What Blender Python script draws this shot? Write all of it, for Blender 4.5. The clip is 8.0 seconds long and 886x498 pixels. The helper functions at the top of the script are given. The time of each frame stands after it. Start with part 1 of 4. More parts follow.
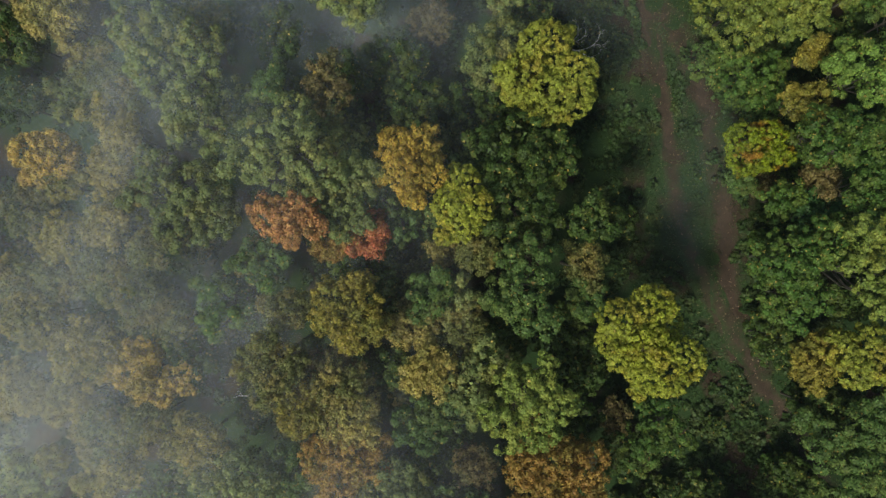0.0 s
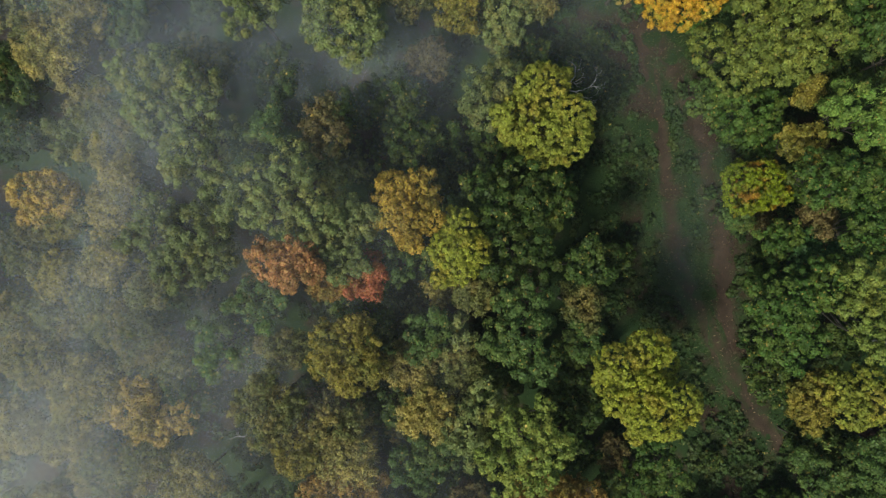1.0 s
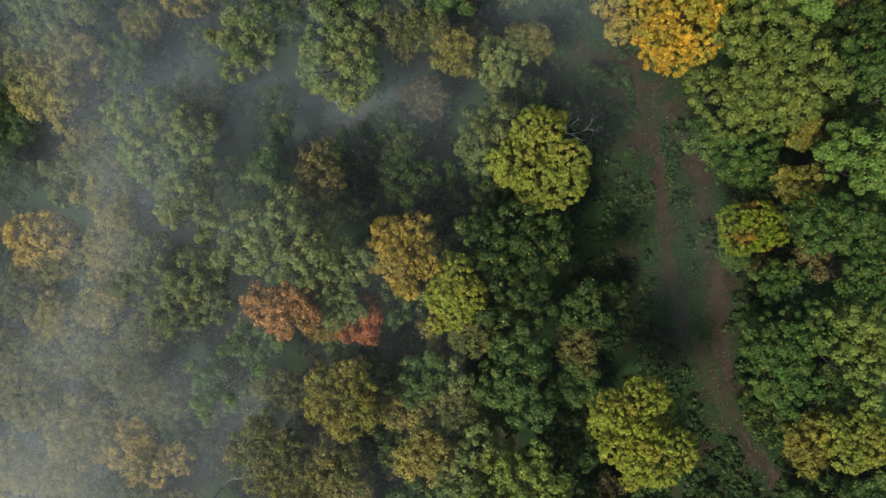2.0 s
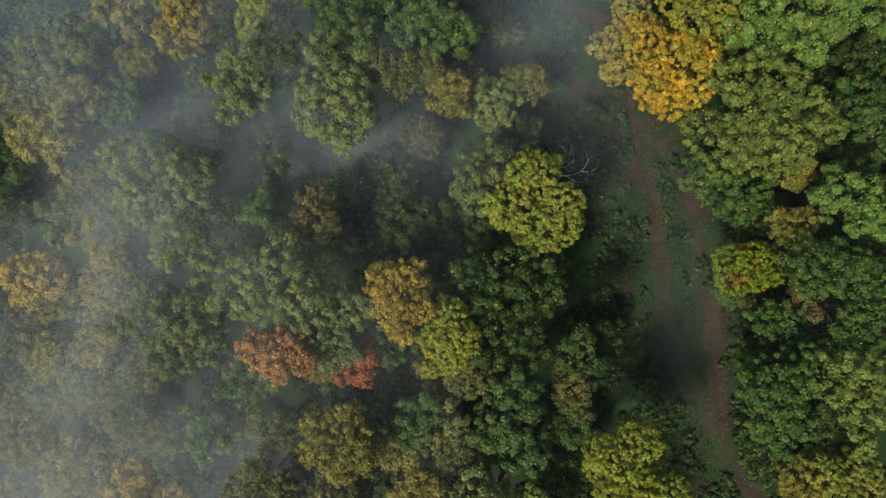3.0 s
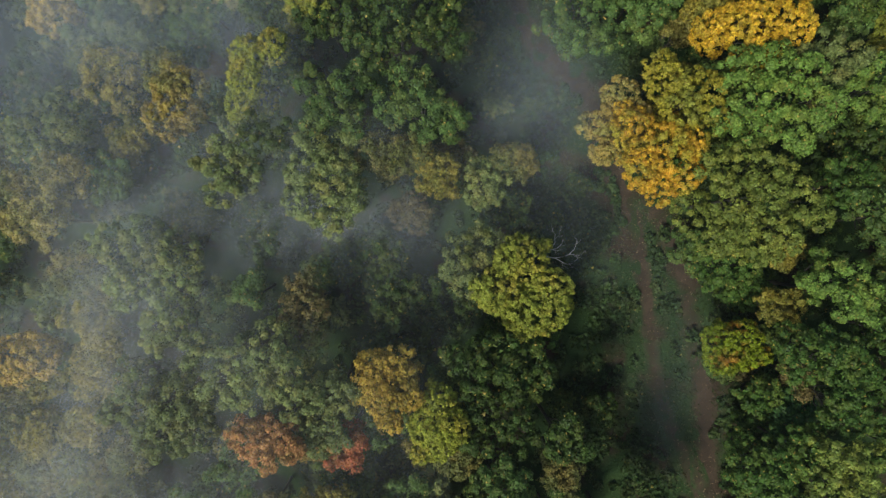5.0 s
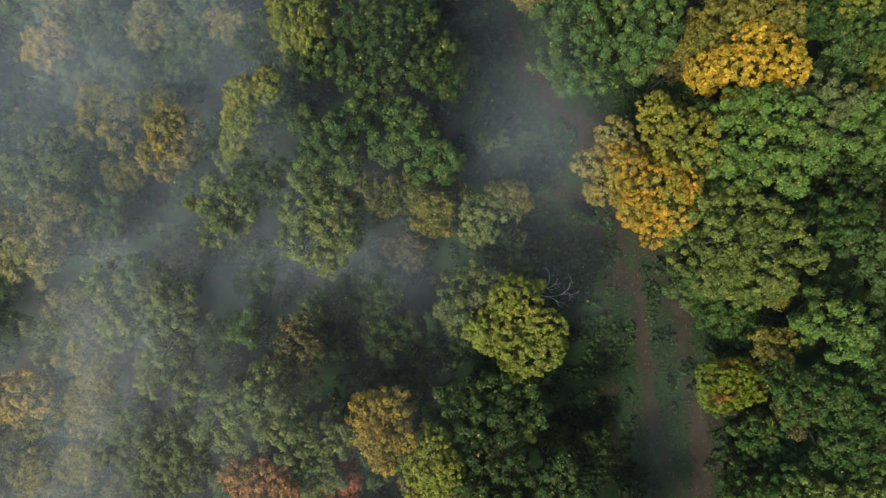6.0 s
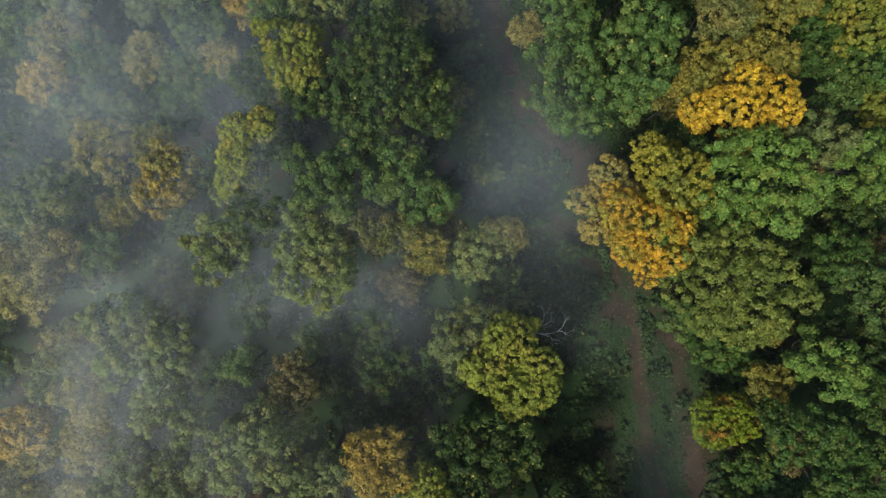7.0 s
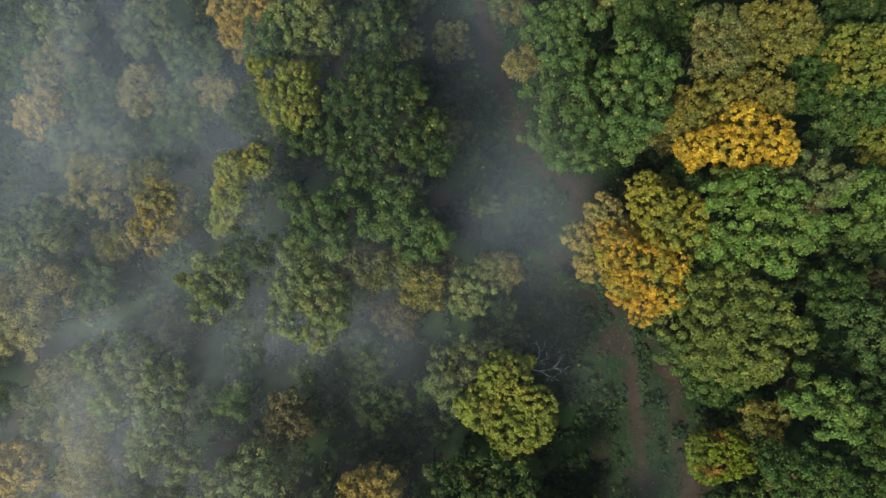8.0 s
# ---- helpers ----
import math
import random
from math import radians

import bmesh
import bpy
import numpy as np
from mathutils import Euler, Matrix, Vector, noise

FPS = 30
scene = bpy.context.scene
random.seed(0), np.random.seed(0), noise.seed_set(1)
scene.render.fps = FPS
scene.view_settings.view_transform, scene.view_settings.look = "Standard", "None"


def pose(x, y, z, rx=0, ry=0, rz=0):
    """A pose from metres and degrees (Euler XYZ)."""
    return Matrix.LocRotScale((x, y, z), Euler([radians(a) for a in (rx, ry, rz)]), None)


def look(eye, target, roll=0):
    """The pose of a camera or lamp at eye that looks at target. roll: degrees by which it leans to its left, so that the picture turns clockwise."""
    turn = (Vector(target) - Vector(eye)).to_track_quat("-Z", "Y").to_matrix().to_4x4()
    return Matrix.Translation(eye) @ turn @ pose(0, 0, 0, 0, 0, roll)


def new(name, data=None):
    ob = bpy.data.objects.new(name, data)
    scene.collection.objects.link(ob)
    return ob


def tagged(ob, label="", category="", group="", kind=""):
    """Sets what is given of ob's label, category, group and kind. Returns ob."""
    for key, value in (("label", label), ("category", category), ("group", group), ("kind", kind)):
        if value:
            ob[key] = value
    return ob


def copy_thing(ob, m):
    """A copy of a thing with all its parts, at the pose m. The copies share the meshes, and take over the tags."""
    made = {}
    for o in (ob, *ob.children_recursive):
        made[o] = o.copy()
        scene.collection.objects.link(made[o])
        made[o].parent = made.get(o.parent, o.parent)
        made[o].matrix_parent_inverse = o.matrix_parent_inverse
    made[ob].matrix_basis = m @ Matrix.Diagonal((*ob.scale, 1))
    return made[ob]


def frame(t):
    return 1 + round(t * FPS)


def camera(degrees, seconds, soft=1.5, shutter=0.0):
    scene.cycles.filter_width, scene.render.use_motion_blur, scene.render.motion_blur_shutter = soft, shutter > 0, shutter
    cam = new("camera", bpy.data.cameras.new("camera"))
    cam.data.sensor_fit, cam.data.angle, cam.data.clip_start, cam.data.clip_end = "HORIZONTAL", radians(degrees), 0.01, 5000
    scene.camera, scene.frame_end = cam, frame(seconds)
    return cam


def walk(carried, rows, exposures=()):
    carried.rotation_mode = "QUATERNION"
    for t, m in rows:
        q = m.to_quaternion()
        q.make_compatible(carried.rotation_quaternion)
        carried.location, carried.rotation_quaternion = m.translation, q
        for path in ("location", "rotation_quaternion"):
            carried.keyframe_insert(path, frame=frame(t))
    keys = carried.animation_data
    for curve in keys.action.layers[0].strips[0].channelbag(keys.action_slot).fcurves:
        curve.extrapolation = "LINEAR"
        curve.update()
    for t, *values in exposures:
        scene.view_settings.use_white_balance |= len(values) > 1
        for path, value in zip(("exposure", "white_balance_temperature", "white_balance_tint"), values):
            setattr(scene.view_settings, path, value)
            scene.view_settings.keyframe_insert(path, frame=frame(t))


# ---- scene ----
# A drone looks straight down on an autumn wood with drifting mist and a dirt track.
cam = camera(72.0, 8.0, soft=1.5)
METRES, EYE, TILT, LEAN, TURN = 22.8, 50.0, -90.0, 0.0, 0.0
ROWS = [
    (0.0, 0.0, 0.0, 0.0, 0.0, 0.0, -0.0),
    (0.5, 0.0038, -0.0016, 0.0619, 0.0, -0.02, -0.0),
    (1.0, 0.0089, -0.0033, 0.127, 0.02, -0.06, -0.01),
    (1.5, 0.0152, -0.0049, 0.1922, 0.04, -0.06, 0.0),
    (3.0, 0.0378, -0.009, 0.3856, 0.08, -0.06, 0.03),
    (3.5, 0.0459, -0.0102, 0.4499, 0.07, -0.06, 0.04),
    (4.0, 0.0543, -0.0114, 0.5148, 0.08, -0.09, 0.05),
    (4.5, 0.0626, -0.0123, 0.5786, 0.08, -0.12, 0.06),
    (6.0, 0.088, -0.0156, 0.762, 0.08, -0.16, 0.09),
    (6.5, 0.096, -0.0167, 0.8201, 0.08, -0.15, 0.1),
    (7.0, 0.1037, -0.0173, 0.878, 0.06, -0.16, 0.12),
    (7.5, 0.1115, -0.018, 0.9357, 0.07, -0.18, 0.13),
    (8.0, 0.1189, -0.0185, 0.9925, 0.07, -0.18, 0.13),
]
walk(cam, [(t, pose(0, 0, EYE, TILT, LEAN, TURN) @ pose(METRES * x, METRES * y, METRES * z, 90 + pitch, roll, yaw)) for t, x, y, z, yaw, pitch, roll in ROWS],
     exposures=((0.0, 0.14, 6450, -2), (8.0, 0.17, 6250, -2)))

# ---- light: a low, hazy autumn sun under a bright sky ----
SUN_FROM = Vector((-0.52, -0.52, 0.92)).normalized()
sky_world = bpy.data.worlds.new("sky")
scene.world = sky_world
sky_world.use_nodes = True
wn = sky_world.node_tree.nodes
sky = wn.new("ShaderNodeTexSky")
sky.sky_type, sky.sun_disc = "NISHITA", False
sky.sun_elevation = math.asin(SUN_FROM.z)
sky.sun_rotation = math.atan2(SUN_FROM.x, SUN_FROM.y)
sky.dust_density, sky.air_density = 2.0, 1.0
sky_world.node_tree.links.new(sky.outputs["Color"], wn["Background"].inputs["Color"])
wn["Background"].inputs["Strength"].default_value = 0.1
sun_data = bpy.data.lights.new("sun", "SUN")
sun_data.energy, sun_data.angle, sun_data.color = 3.6, radians(9), (1.0, 0.96, 0.88)
sun = new("sun", sun_data)
sun.matrix_world = look(SUN_FROM * 100, (0, 0, 0))

# ---- materials ----


class Nodes:
    """Short hand for a node material."""

    def __init__(self, name):
        self.mat = bpy.data.materials.new(name)
        self.mat.use_nodes = True
        self.tree = self.mat.node_tree
        self.tree.nodes.clear()
        self.out = self.tree.nodes.new("ShaderNodeOutputMaterial")

    def put(self, kind, ins=None, operation="", easing="", blend="", attribute=""):
        n = self.tree.nodes.new(kind)
        if operation:
            n.operation = operation
        if easing:
            n.interpolation_type = easing
        if blend:
            n.data_type, n.blend_type = "RGBA", blend
        if attribute:
            n.attribute_name = attribute
        for k, v in (ins or {}).items():
            self.feed(n.inputs[k], v)
        return n

    def feed(self, socket, v):
        if isinstance(v, bpy.types.NodeSocket):
            self.tree.links.new(v, socket)
        else:
            socket.default_value = v

    def math(self, op, a, b=0.0, c=0.0):
        return self.put("ShaderNodeMath", {0: a, 1: b, 2: c}, operation=op).outputs[0]

    def ramp(self, v, a, b, lo=0.0, hi=1.0, smooth=True):
        return self.put("ShaderNodeMapRange", {"Value": v, "From Min": a, "From Max": b, "To Min": lo, "To Max": hi},
                        easing="SMOOTHSTEP" if smooth else "LINEAR").outputs["Result"]

    def mix(self, f, a, b, blend="MIX"):
        n = self.put("ShaderNodeMix", blend=blend)
        for i, v in ((0, f), (6, a), (7, b)):
            self.feed(n.inputs[i], (*v, 1) if isinstance(v, tuple) else v)
        return n.outputs[2]

    def noise(self, scale, detail=3.0, vec=None, rough=0.55):
        ins = {"Scale": scale, "Detail": detail, "Roughness": rough}
        if vec is not None:
            ins["Vector"] = vec
        return self.put("ShaderNodeTexNoise", ins).outputs["Fac"]

    def end(self, shader):
        self.tree.links.new(shader, self.out.inputs["Surface"])
        return self.mat


def leaf_material(name, main, second, share, speck=0.006):
    """Leaves: main colour, boughs that have turned to the second colour, and single leaves that differ."""
    n = Nodes(name)
    geo = n.put("ShaderNodeNewGeometry")
    info = n.put("ShaderNodeObjectInfo")
    place = geo.outputs["Position"]
    isle, each = geo.outputs["Random Per Island"], info.outputs["Random"]
    boughs = n.noise(0.55, 2.0, place)
    turned = n.ramp(boughs, 0.62 - share * 0.4, 0.82 - share * 0.4)
    col = n.mix(turned, main, second)
    lone = n.math("FRACT", n.math("MULTIPLY", isle, 41.7))
    col = n.mix(n.math("GREATER_THAN", lone, 1.0 - speck), col, (0.3, 0.235, 0.05))
    leaf = n.ramp(isle, 0.0, 1.0, 0.55, 1.45, False)
    val = n.math("MULTIPLY", leaf, n.ramp(each, 0.0, 1.0, 0.85, 1.15, False))
    val = n.math("MULTIPLY", val, n.ramp(n.noise(1.5, 2.0, place), 0.3, 0.7, 0.72, 1.28))
    hsv = n.put("ShaderNodeHueSaturation", {"Hue": n.ramp(n.math("FRACT", n.math("MULTIPLY", isle, 17.3)), 0.0, 1.0, 0.482, 0.512, False), "Saturation": 1.0, "Value": val, "Color": col})
    colour = hsv.outputs["Color"]
    skin = n.put("ShaderNodeBsdfPrincipled", {"Base Color": colour, "Roughness": 0.55, "Specular IOR Level": 0.2})
    glow = n.put("ShaderNodeBsdfTranslucent", {"Color": colour})
    return n.end(n.put("ShaderNodeMixShader", {0: 0.26, 1: skin.outputs[0], 2: glow.outputs[0]}).outputs[0])


LEAF = {
    "sage": (leaf_material("leaf_sage", (0.148, 0.178, 0.054), (0.185, 0.185, 0.05), 0.4), "tree with grey-green leaves just turning"),
    "green": (leaf_material("leaf_green", (0.076, 0.124, 0.029), (0.11, 0.148, 0.033), 0.4, 0.022), "tree with dense fresh green foliage"),
    "dark": (leaf_material("leaf_dark", (0.044, 0.073, 0.014), (0.076, 0.098, 0.018), 0.4, 0.022), "tree with dark green clumped foliage"),
    "fresh": (leaf_material("leaf_fresh", (0.128, 0.2, 0.036), (0.165, 0.214, 0.038), 0.4, 0.022), "tree with bright green clumped foliage"),
    "moss": (leaf_material("leaf_moss", (0.056, 0.104, 0.018), (0.088, 0.126, 0.022), 0.45, 0.022), "tree with ragged mid-green foliage"),
    "willow": (leaf_material("leaf_willow", (0.125, 0.152, 0.028), (0.165, 0.178, 0.03), 0.45, 0.006), "tree with light olive-green clumped foliage"),
    "apple": (leaf_material("leaf_apple", (0.15, 0.19, 0.036), (0.19, 0.207, 0.036), 0.4, 0.004), "tree with light apple-green clumped foliage"),
    "blaze": (leaf_material("leaf_blaze", (0.5, 0.315, 0.024), (0.38, 0.27, 0.03), 0.35), "tree with bright golden-yellow autumn foliage"),
    "tan": (leaf_material("leaf_tan", (0.36, 0.265, 0.062), (0.27, 0.235, 0.06), 0.45), "tree with pale tan and yellow leaves"),
    "teal": (leaf_material("leaf_teal", (0.036, 0.08, 0.02), (0.058, 0.1, 0.024), 0.3, 0.022), "tree with cool blue-green leaves"),
    "olive": (leaf_material("leaf_olive", (0.135, 0.142, 0.04), (0.205, 0.168, 0.044), 0.45), "tree with thinning olive-green leaves"),
    "lime": (leaf_material("leaf_lime", (0.19, 0.207, 0.028), (0.26, 0.225, 0.03), 0.4), "tree with bright yellow-green foliage"),
    "lemon": (leaf_material("leaf_lemon", (0.205, 0.22, 0.024), (0.25, 0.22, 0.026), 0.4), "tree with pale lemon-yellow foliage"),
    "chartreuse": (leaf_material("leaf_chartreuse", (0.176, 0.22, 0.0108), (0.274, 0.15, 0.016), 0.35), "tree with yellow-green leaves and orange heart"),
    "amber": (leaf_material("leaf_amber", (0.225, 0.185, 0.03), (0.16, 0.155, 0.03), 0.4), "tree with amber and olive leaves"),
    "honey": (leaf_material("leaf_honey", (0.37, 0.25, 0.036), (0.27, 0.205, 0.036), 0.4), "tree with honey-brown and golden leaves"),
    "straw": (leaf_material("leaf_straw", (0.32, 0.275, 0.03), (0.22, 0.225, 0.034), 0.45), "tree with straw-yellow autumn foliage"),
    "gold": (leaf_material("leaf_gold", (0.43, 0.295, 0.056), (0.27, 0.205, 0.044), 0.35), "tree with pale golden foliage"),
    "goldorange": (leaf_material("leaf_goldorange", (0.43, 0.255, 0.022), (0.3, 0.255, 0.03), 0.45), "tree with glowing golden-orange foliage"),
    "ochre": (leaf_material("leaf_ochre", (0.29, 0.235, 0.058), (0.215, 0.195, 0.052), 0.45), "tree with dry ochre leaves"),
    "rustgold": (leaf_material("leaf_rustgold", (0.3, 0.18, 0.04), (0.24, 0.18, 0.04), 0.4), "tree with rusty orange-brown foliage"),
    "rust": (leaf_material("leaf_rust", (0.4, 0.2, 0.066), (0.32, 0.19, 0.06), 0.35), "tree with rust-red autumn foliage"),
    "crimson": (leaf_material("leaf_crimson", (0.36, 0.125, 0.05), (0.29, 0.135, 0.048), 0.35), "tree with crimson-red autumn foliage"),
    "weed": (leaf_material("leaf_weed", (0.042, 0.072, 0.02), (0.066, 0.088, 0.026), 0.4), "low leafy weed"),
    "umber": (leaf_material("leaf_umber", (0.15, 0.115, 0.04), (0.11, 0.105, 0.036), 0.4), "tree with sparse grey-brown leaves"),
}


def bark_material(name, dark, light, fine):
    n = Nodes(name)
    place = n.put("ShaderNodeNewGeometry").outputs["Position"]
    stretch = n.put("ShaderNodeMapping", {"Vector": place, "Scale": (1, 1, 0.25)}).outputs[0]
    col = n.mix(n.ramp(n.noise(fine, 4.0, stretch), 0.3, 0.7), dark, light)
    col = n.mix(n.ramp(n.noise(1.2, 2.0, place), 0.55, 0.75), col, (0.09, 0.11, 0.05))
    bump = n.put("ShaderNodeBump", {"Strength": 0.6, "Distance": 0.02, "Height": n.noise(fine * 2, 3.0, stretch)})
    return n.end(n.put("ShaderNodeBsdfPrincipled", {"Base Color": col, "Roughness": 0.9, "Normal": bump.outputs[0]}).outputs[0])


BARK = bark_material("bark", (0.022, 0.018, 0.013), (0.07, 0.058, 0.042), 9.0)
DEADWOOD = bark_material("dead_wood", (0.3, 0.28, 0.25), (0.55, 0.52, 0.48), 12.0)


def floor_colour(n, place):
    """Rough grass and low weeds over dark soil, with patches of leaf litter."""
    grass = n.mix(n.ramp(n.noise(0.5, 4.0, place), 0.35, 0.65), (0.019, 0.04, 0.011), (0.034, 0.058, 0.016))
    grass = n.mix(n.ramp(n.noise(9.0, 3.0, place), 0.3, 0.75), grass, (0.014, 0.026, 0.007))
    litter = n.mix(n.ramp(n.noise(12.0, 3.0, place), 0.35, 0.7), (0.022, 0.014, 0.009), (0.06, 0.039, 0.024))
    return n.mix(n.ramp(n.noise(0.22, 3.0, place), 0.48, 0.64), grass, litter)


def ground_material():
    n = Nodes("forest_floor")
    place = n.put("ShaderNodeNewGeometry").outputs["Position"]
    bump = n.put("ShaderNodeBump", {"Strength": 0.8, "Distance": 0.06, "Height": n.noise(7.0, 5.0, place)})
    return n.end(n.put("ShaderNodeBsdfPrincipled", {"Base Color": floor_colour(n, place), "Roughness": 0.95, "Specular IOR Level": 0.2, "Normal": bump.outputs[0]}).outputs[0])


def track_material():
    n = Nodes("trodden_earth")
    place = n.put("ShaderNodeNewGeometry").outputs["Position"]
    col = n.mix(n.ramp(n.noise(1.1, 4.0, place), 0.35, 0.65), (0.034, 0.022, 0.014), (0.066, 0.041, 0.027))
    col = n.mix(n.ramp(n.noise(14.0, 3.0, place), 0.4, 0.75), col, (0.028, 0.019, 0.013))
    worn = n.put("ShaderNodeAttribute", attribute="wear").outputs["Fac"]
    patchy = n.math("ADD", n.math("MULTIPLY", n.noise(1.0, 5.0, place, 0.7), 1.1), n.math("MULTIPLY", n.noise(9.0, 3.0, place), 0.35))
    bare = n.ramp(n.math("SUBTRACT", n.math("ADD", worn, patchy), 0.72), 0.08, 0.75)
    col = n.mix(bare, floor_colour(n, place), col)
    bump = n.put("ShaderNodeBump", {"Strength": 0.7, "Distance": 0.05, "Height": n.noise(10.0, 5.0, place)})
    return n.end(n.put("ShaderNodeBsdfPrincipled", {"Base Color": col, "Roughness": 0.9, "Specular IOR Level": 0.25, "Normal": bump.outputs[0]}).outputs[0])


def grass_material():
    n = Nodes("grass_blades")
    geo = n.put("ShaderNodeNewGeometry")
    col = n.mix(n.ramp(n.noise(0.6, 3.0, geo.outputs["Position"]), 0.35, 0.7), (0.035, 0.075, 0.018), (0.065, 0.09, 0.026))
    col = n.mix(n.ramp(geo.outputs["Random Per Island"], 0.8, 1.0), col, (0.15, 0.13, 0.05))
    return n.end(n.put("ShaderNodeBsdfPrincipled", {"Base Color": col, "Roughness": 0.6, "Specular IOR Level": 0.3}).outputs[0])


def fallen_material():
    n = Nodes("fallen_leaves")
    r = n.put("ShaderNodeNewGeometry").outputs["Random Per Island"]
    col = n.mix(n.ramp(r, 0.2, 0.9, 0, 1, False), (0.1, 0.055, 0.03), (0.3, 0.2, 0.1))
    return n.end(n.put("ShaderNodeBsdfPrincipled", {"Base Color": col, "Roughness": 0.7}).outputs[0])


def mist_material():
    """Thin mist: white droplets that scatter light, most of it onwards, in drifting banks, thicker over the low western side of the wood."""
    n = Nodes("mist")
    place = n.put("ShaderNodeNewGeometry").outputs["Position"]
    xyz = n.put("ShaderNodeSeparateXYZ", {"Vector": place}).outputs
    bend = n.put("ShaderNodeMapping", {"Vector": place, "Rotation": (0, 0, 0.6), "Scale": (0.085, 0.055, 0.07)}).outputs[0]
    wisp = n.ramp(n.noise(1.0, 5.0, bend, 0.6), 0.36, 0.68, 0.14, 1.0)
    thick = n.ramp(xyz["X"], 13.0, -27.0, 0.0, 0.85)

    def bank(x, y, wide, long, amount):
        dx = n.math("DIVIDE", n.math("SUBTRACT", xyz["X"], x), wide)
        dy = n.math("DIVIDE", n.math("SUBTRACT", xyz["Y"], y), long)
        d = n.math("ADD", n.math("MULTIPLY", dx, dx), n.math("MULTIPLY", dy, dy))
        return n.math("MULTIPLY", n.math("EXPONENT", n.math("MULTIPLY", d, -1.0)), amount)

    for b in BANKS:
        thick = n.math("ADD", thick, bank(*b))
    far = n.math("MULTIPLY", n.math("MULTIPLY", n.ramp(xyz["Y"], 130.0, 80.0), n.ramp(xyz["Y"], -110.0, -60.0)), n.ramp(xyz["X"], -120.0, -70.0))
    alpha = n.math("MULTIPLY", n.math("MULTIPLY", thick, wisp), n.math("MULTIPLY", n.math("MULTIPLY", far, n.ramp(xyz["Z"], 1.0, 9.0, 0.6, 1.0)), MIST))
    # even trace of haze added across the top veil, to lighten dark gaps
    alpha = n.math("MAXIMUM", alpha, n.ramp(xyz["Z"], 9.5, 11.0, 0.0, 0.006))
    alpha = n.put("ShaderNodeClamp", {"Value": alpha, "Min": 0.0, "Max": 0.5}).outputs[0]
    white = (0.57, 0.635, 0.735, 1)
    drops = n.put("ShaderNodeMixShader", {0: 0.5, 1: n.put("ShaderNodeBsdfDiffuse", {"Color": white}).outputs[0], 2: n.put("ShaderNodeBsdfTranslucent", {"Color": white}).outputs[0]}).outputs[0]
    gleam = n.put("ShaderNodeBsdfAnisotropic", {"Color": (0.85, 0.82, 0.76, 1), "Roughness": 0.62}).outputs[0]
    drops = n.put("ShaderNodeMixShader", {0: 0.16, 1: drops, 2: gleam}).outputs[0]
    return n.end(n.put("ShaderNodeMixShader", {0: alpha, 1: n.put("ShaderNodeBsdfTransparent").outputs[0], 2: drops}).outputs[0])


# the mist: its share of each veil, and the banks in which it lies (x, y, half width, half length, amount)
MIST = 0.146
BANKS = ((-9, 16.5, 8.5, 3.6, 1.0), (-33, -13, 6, 9, 0.25), (-17, -9, 11, 7, -0.14), (-28.5, 14, 3.8, 4.5, -0.8), (9, -3, 6, 10, -0.2), (8.5, 26, 4.5, 5, 0.58), (-34, 15, 6, 6, -0.45), (-22, 40, 16, 8, 0.65), (-20, 22, 14, 5, -0.28), (6, 39, 6, 6, 0.35), (-7, 31, 5, 6, -0.3), (-26, 6, 9, 7, 0.4), (-8, 22, 9, 5, 0.3), (-12, 31, 5, 5, 0.4), (17.4, 2, 2.4, 6, 0.15), (11, 17, 4, 6, 0.12), (17, 10, 4.5, 9, 0.08))

# ---- shapes ----
rng = np.random.default_rng(11)


def mesh_of(name, verts, faces, material, smooth=False):
    """A mesh from arrays: verts (n, 3), faces (m, 3 or 4)."""
    me = bpy.data.meshes.new(name)
    k = faces.shape[1]
    me.vertices.add(len(verts))
    me.vertices.foreach_set("co", np.ascontiguousarray(verts, dtype=np.float32).ravel())
    me.loops.add(faces.size)
    me.loops.foreach_set("vertex_index", np.ascontiguousarray(faces, dtype=np.int32).ravel())
    me.polygons.add(len(faces))
    me.polygons.foreach_set("loop_start", np.arange(0, faces.size, k, dtype=np.int32))
    me.polygons.foreach_set("loop_total", np.full(len(faces), k, dtype=np.int32))
    me.update(calc_edges=True)
    me.polygons.foreach_set("use_smooth", np.full(len(faces), smooth))
    me.materials.append(material)
    return me


def part(name, me, parent, label=""):
    ob = new(name, me)
    ob.parent = parent
    return tagged(ob, label)


def unit(v):
    return v / np.maximum(np.linalg.norm(v, axis=1, keepdims=True), 1e-6)


def leaf_quads(at, normal, length, width):
    """Pointed leaves, broad at the stalk, each at its place, facing its normal, turned at random."""
    k = len(at)
    side = unit(np.cross(normal, rng.normal(size=(k, 3))))
    along = np.cross(normal, side)
    ln = (length * rng.uniform(0.7, 1.25, k))[:, None] / 2
    wd = (width * rng.uniform(0.75, 1.2, k))[:, None] / 2
    droop = normal * ln * 0.35
    v = np.stack([at - along * ln - side * wd, at - along * ln + side * wd, at + along * ln - droop], axis=1)
    return v.reshape(-1, 3), np.arange(3 * k).reshape(-1, 3)


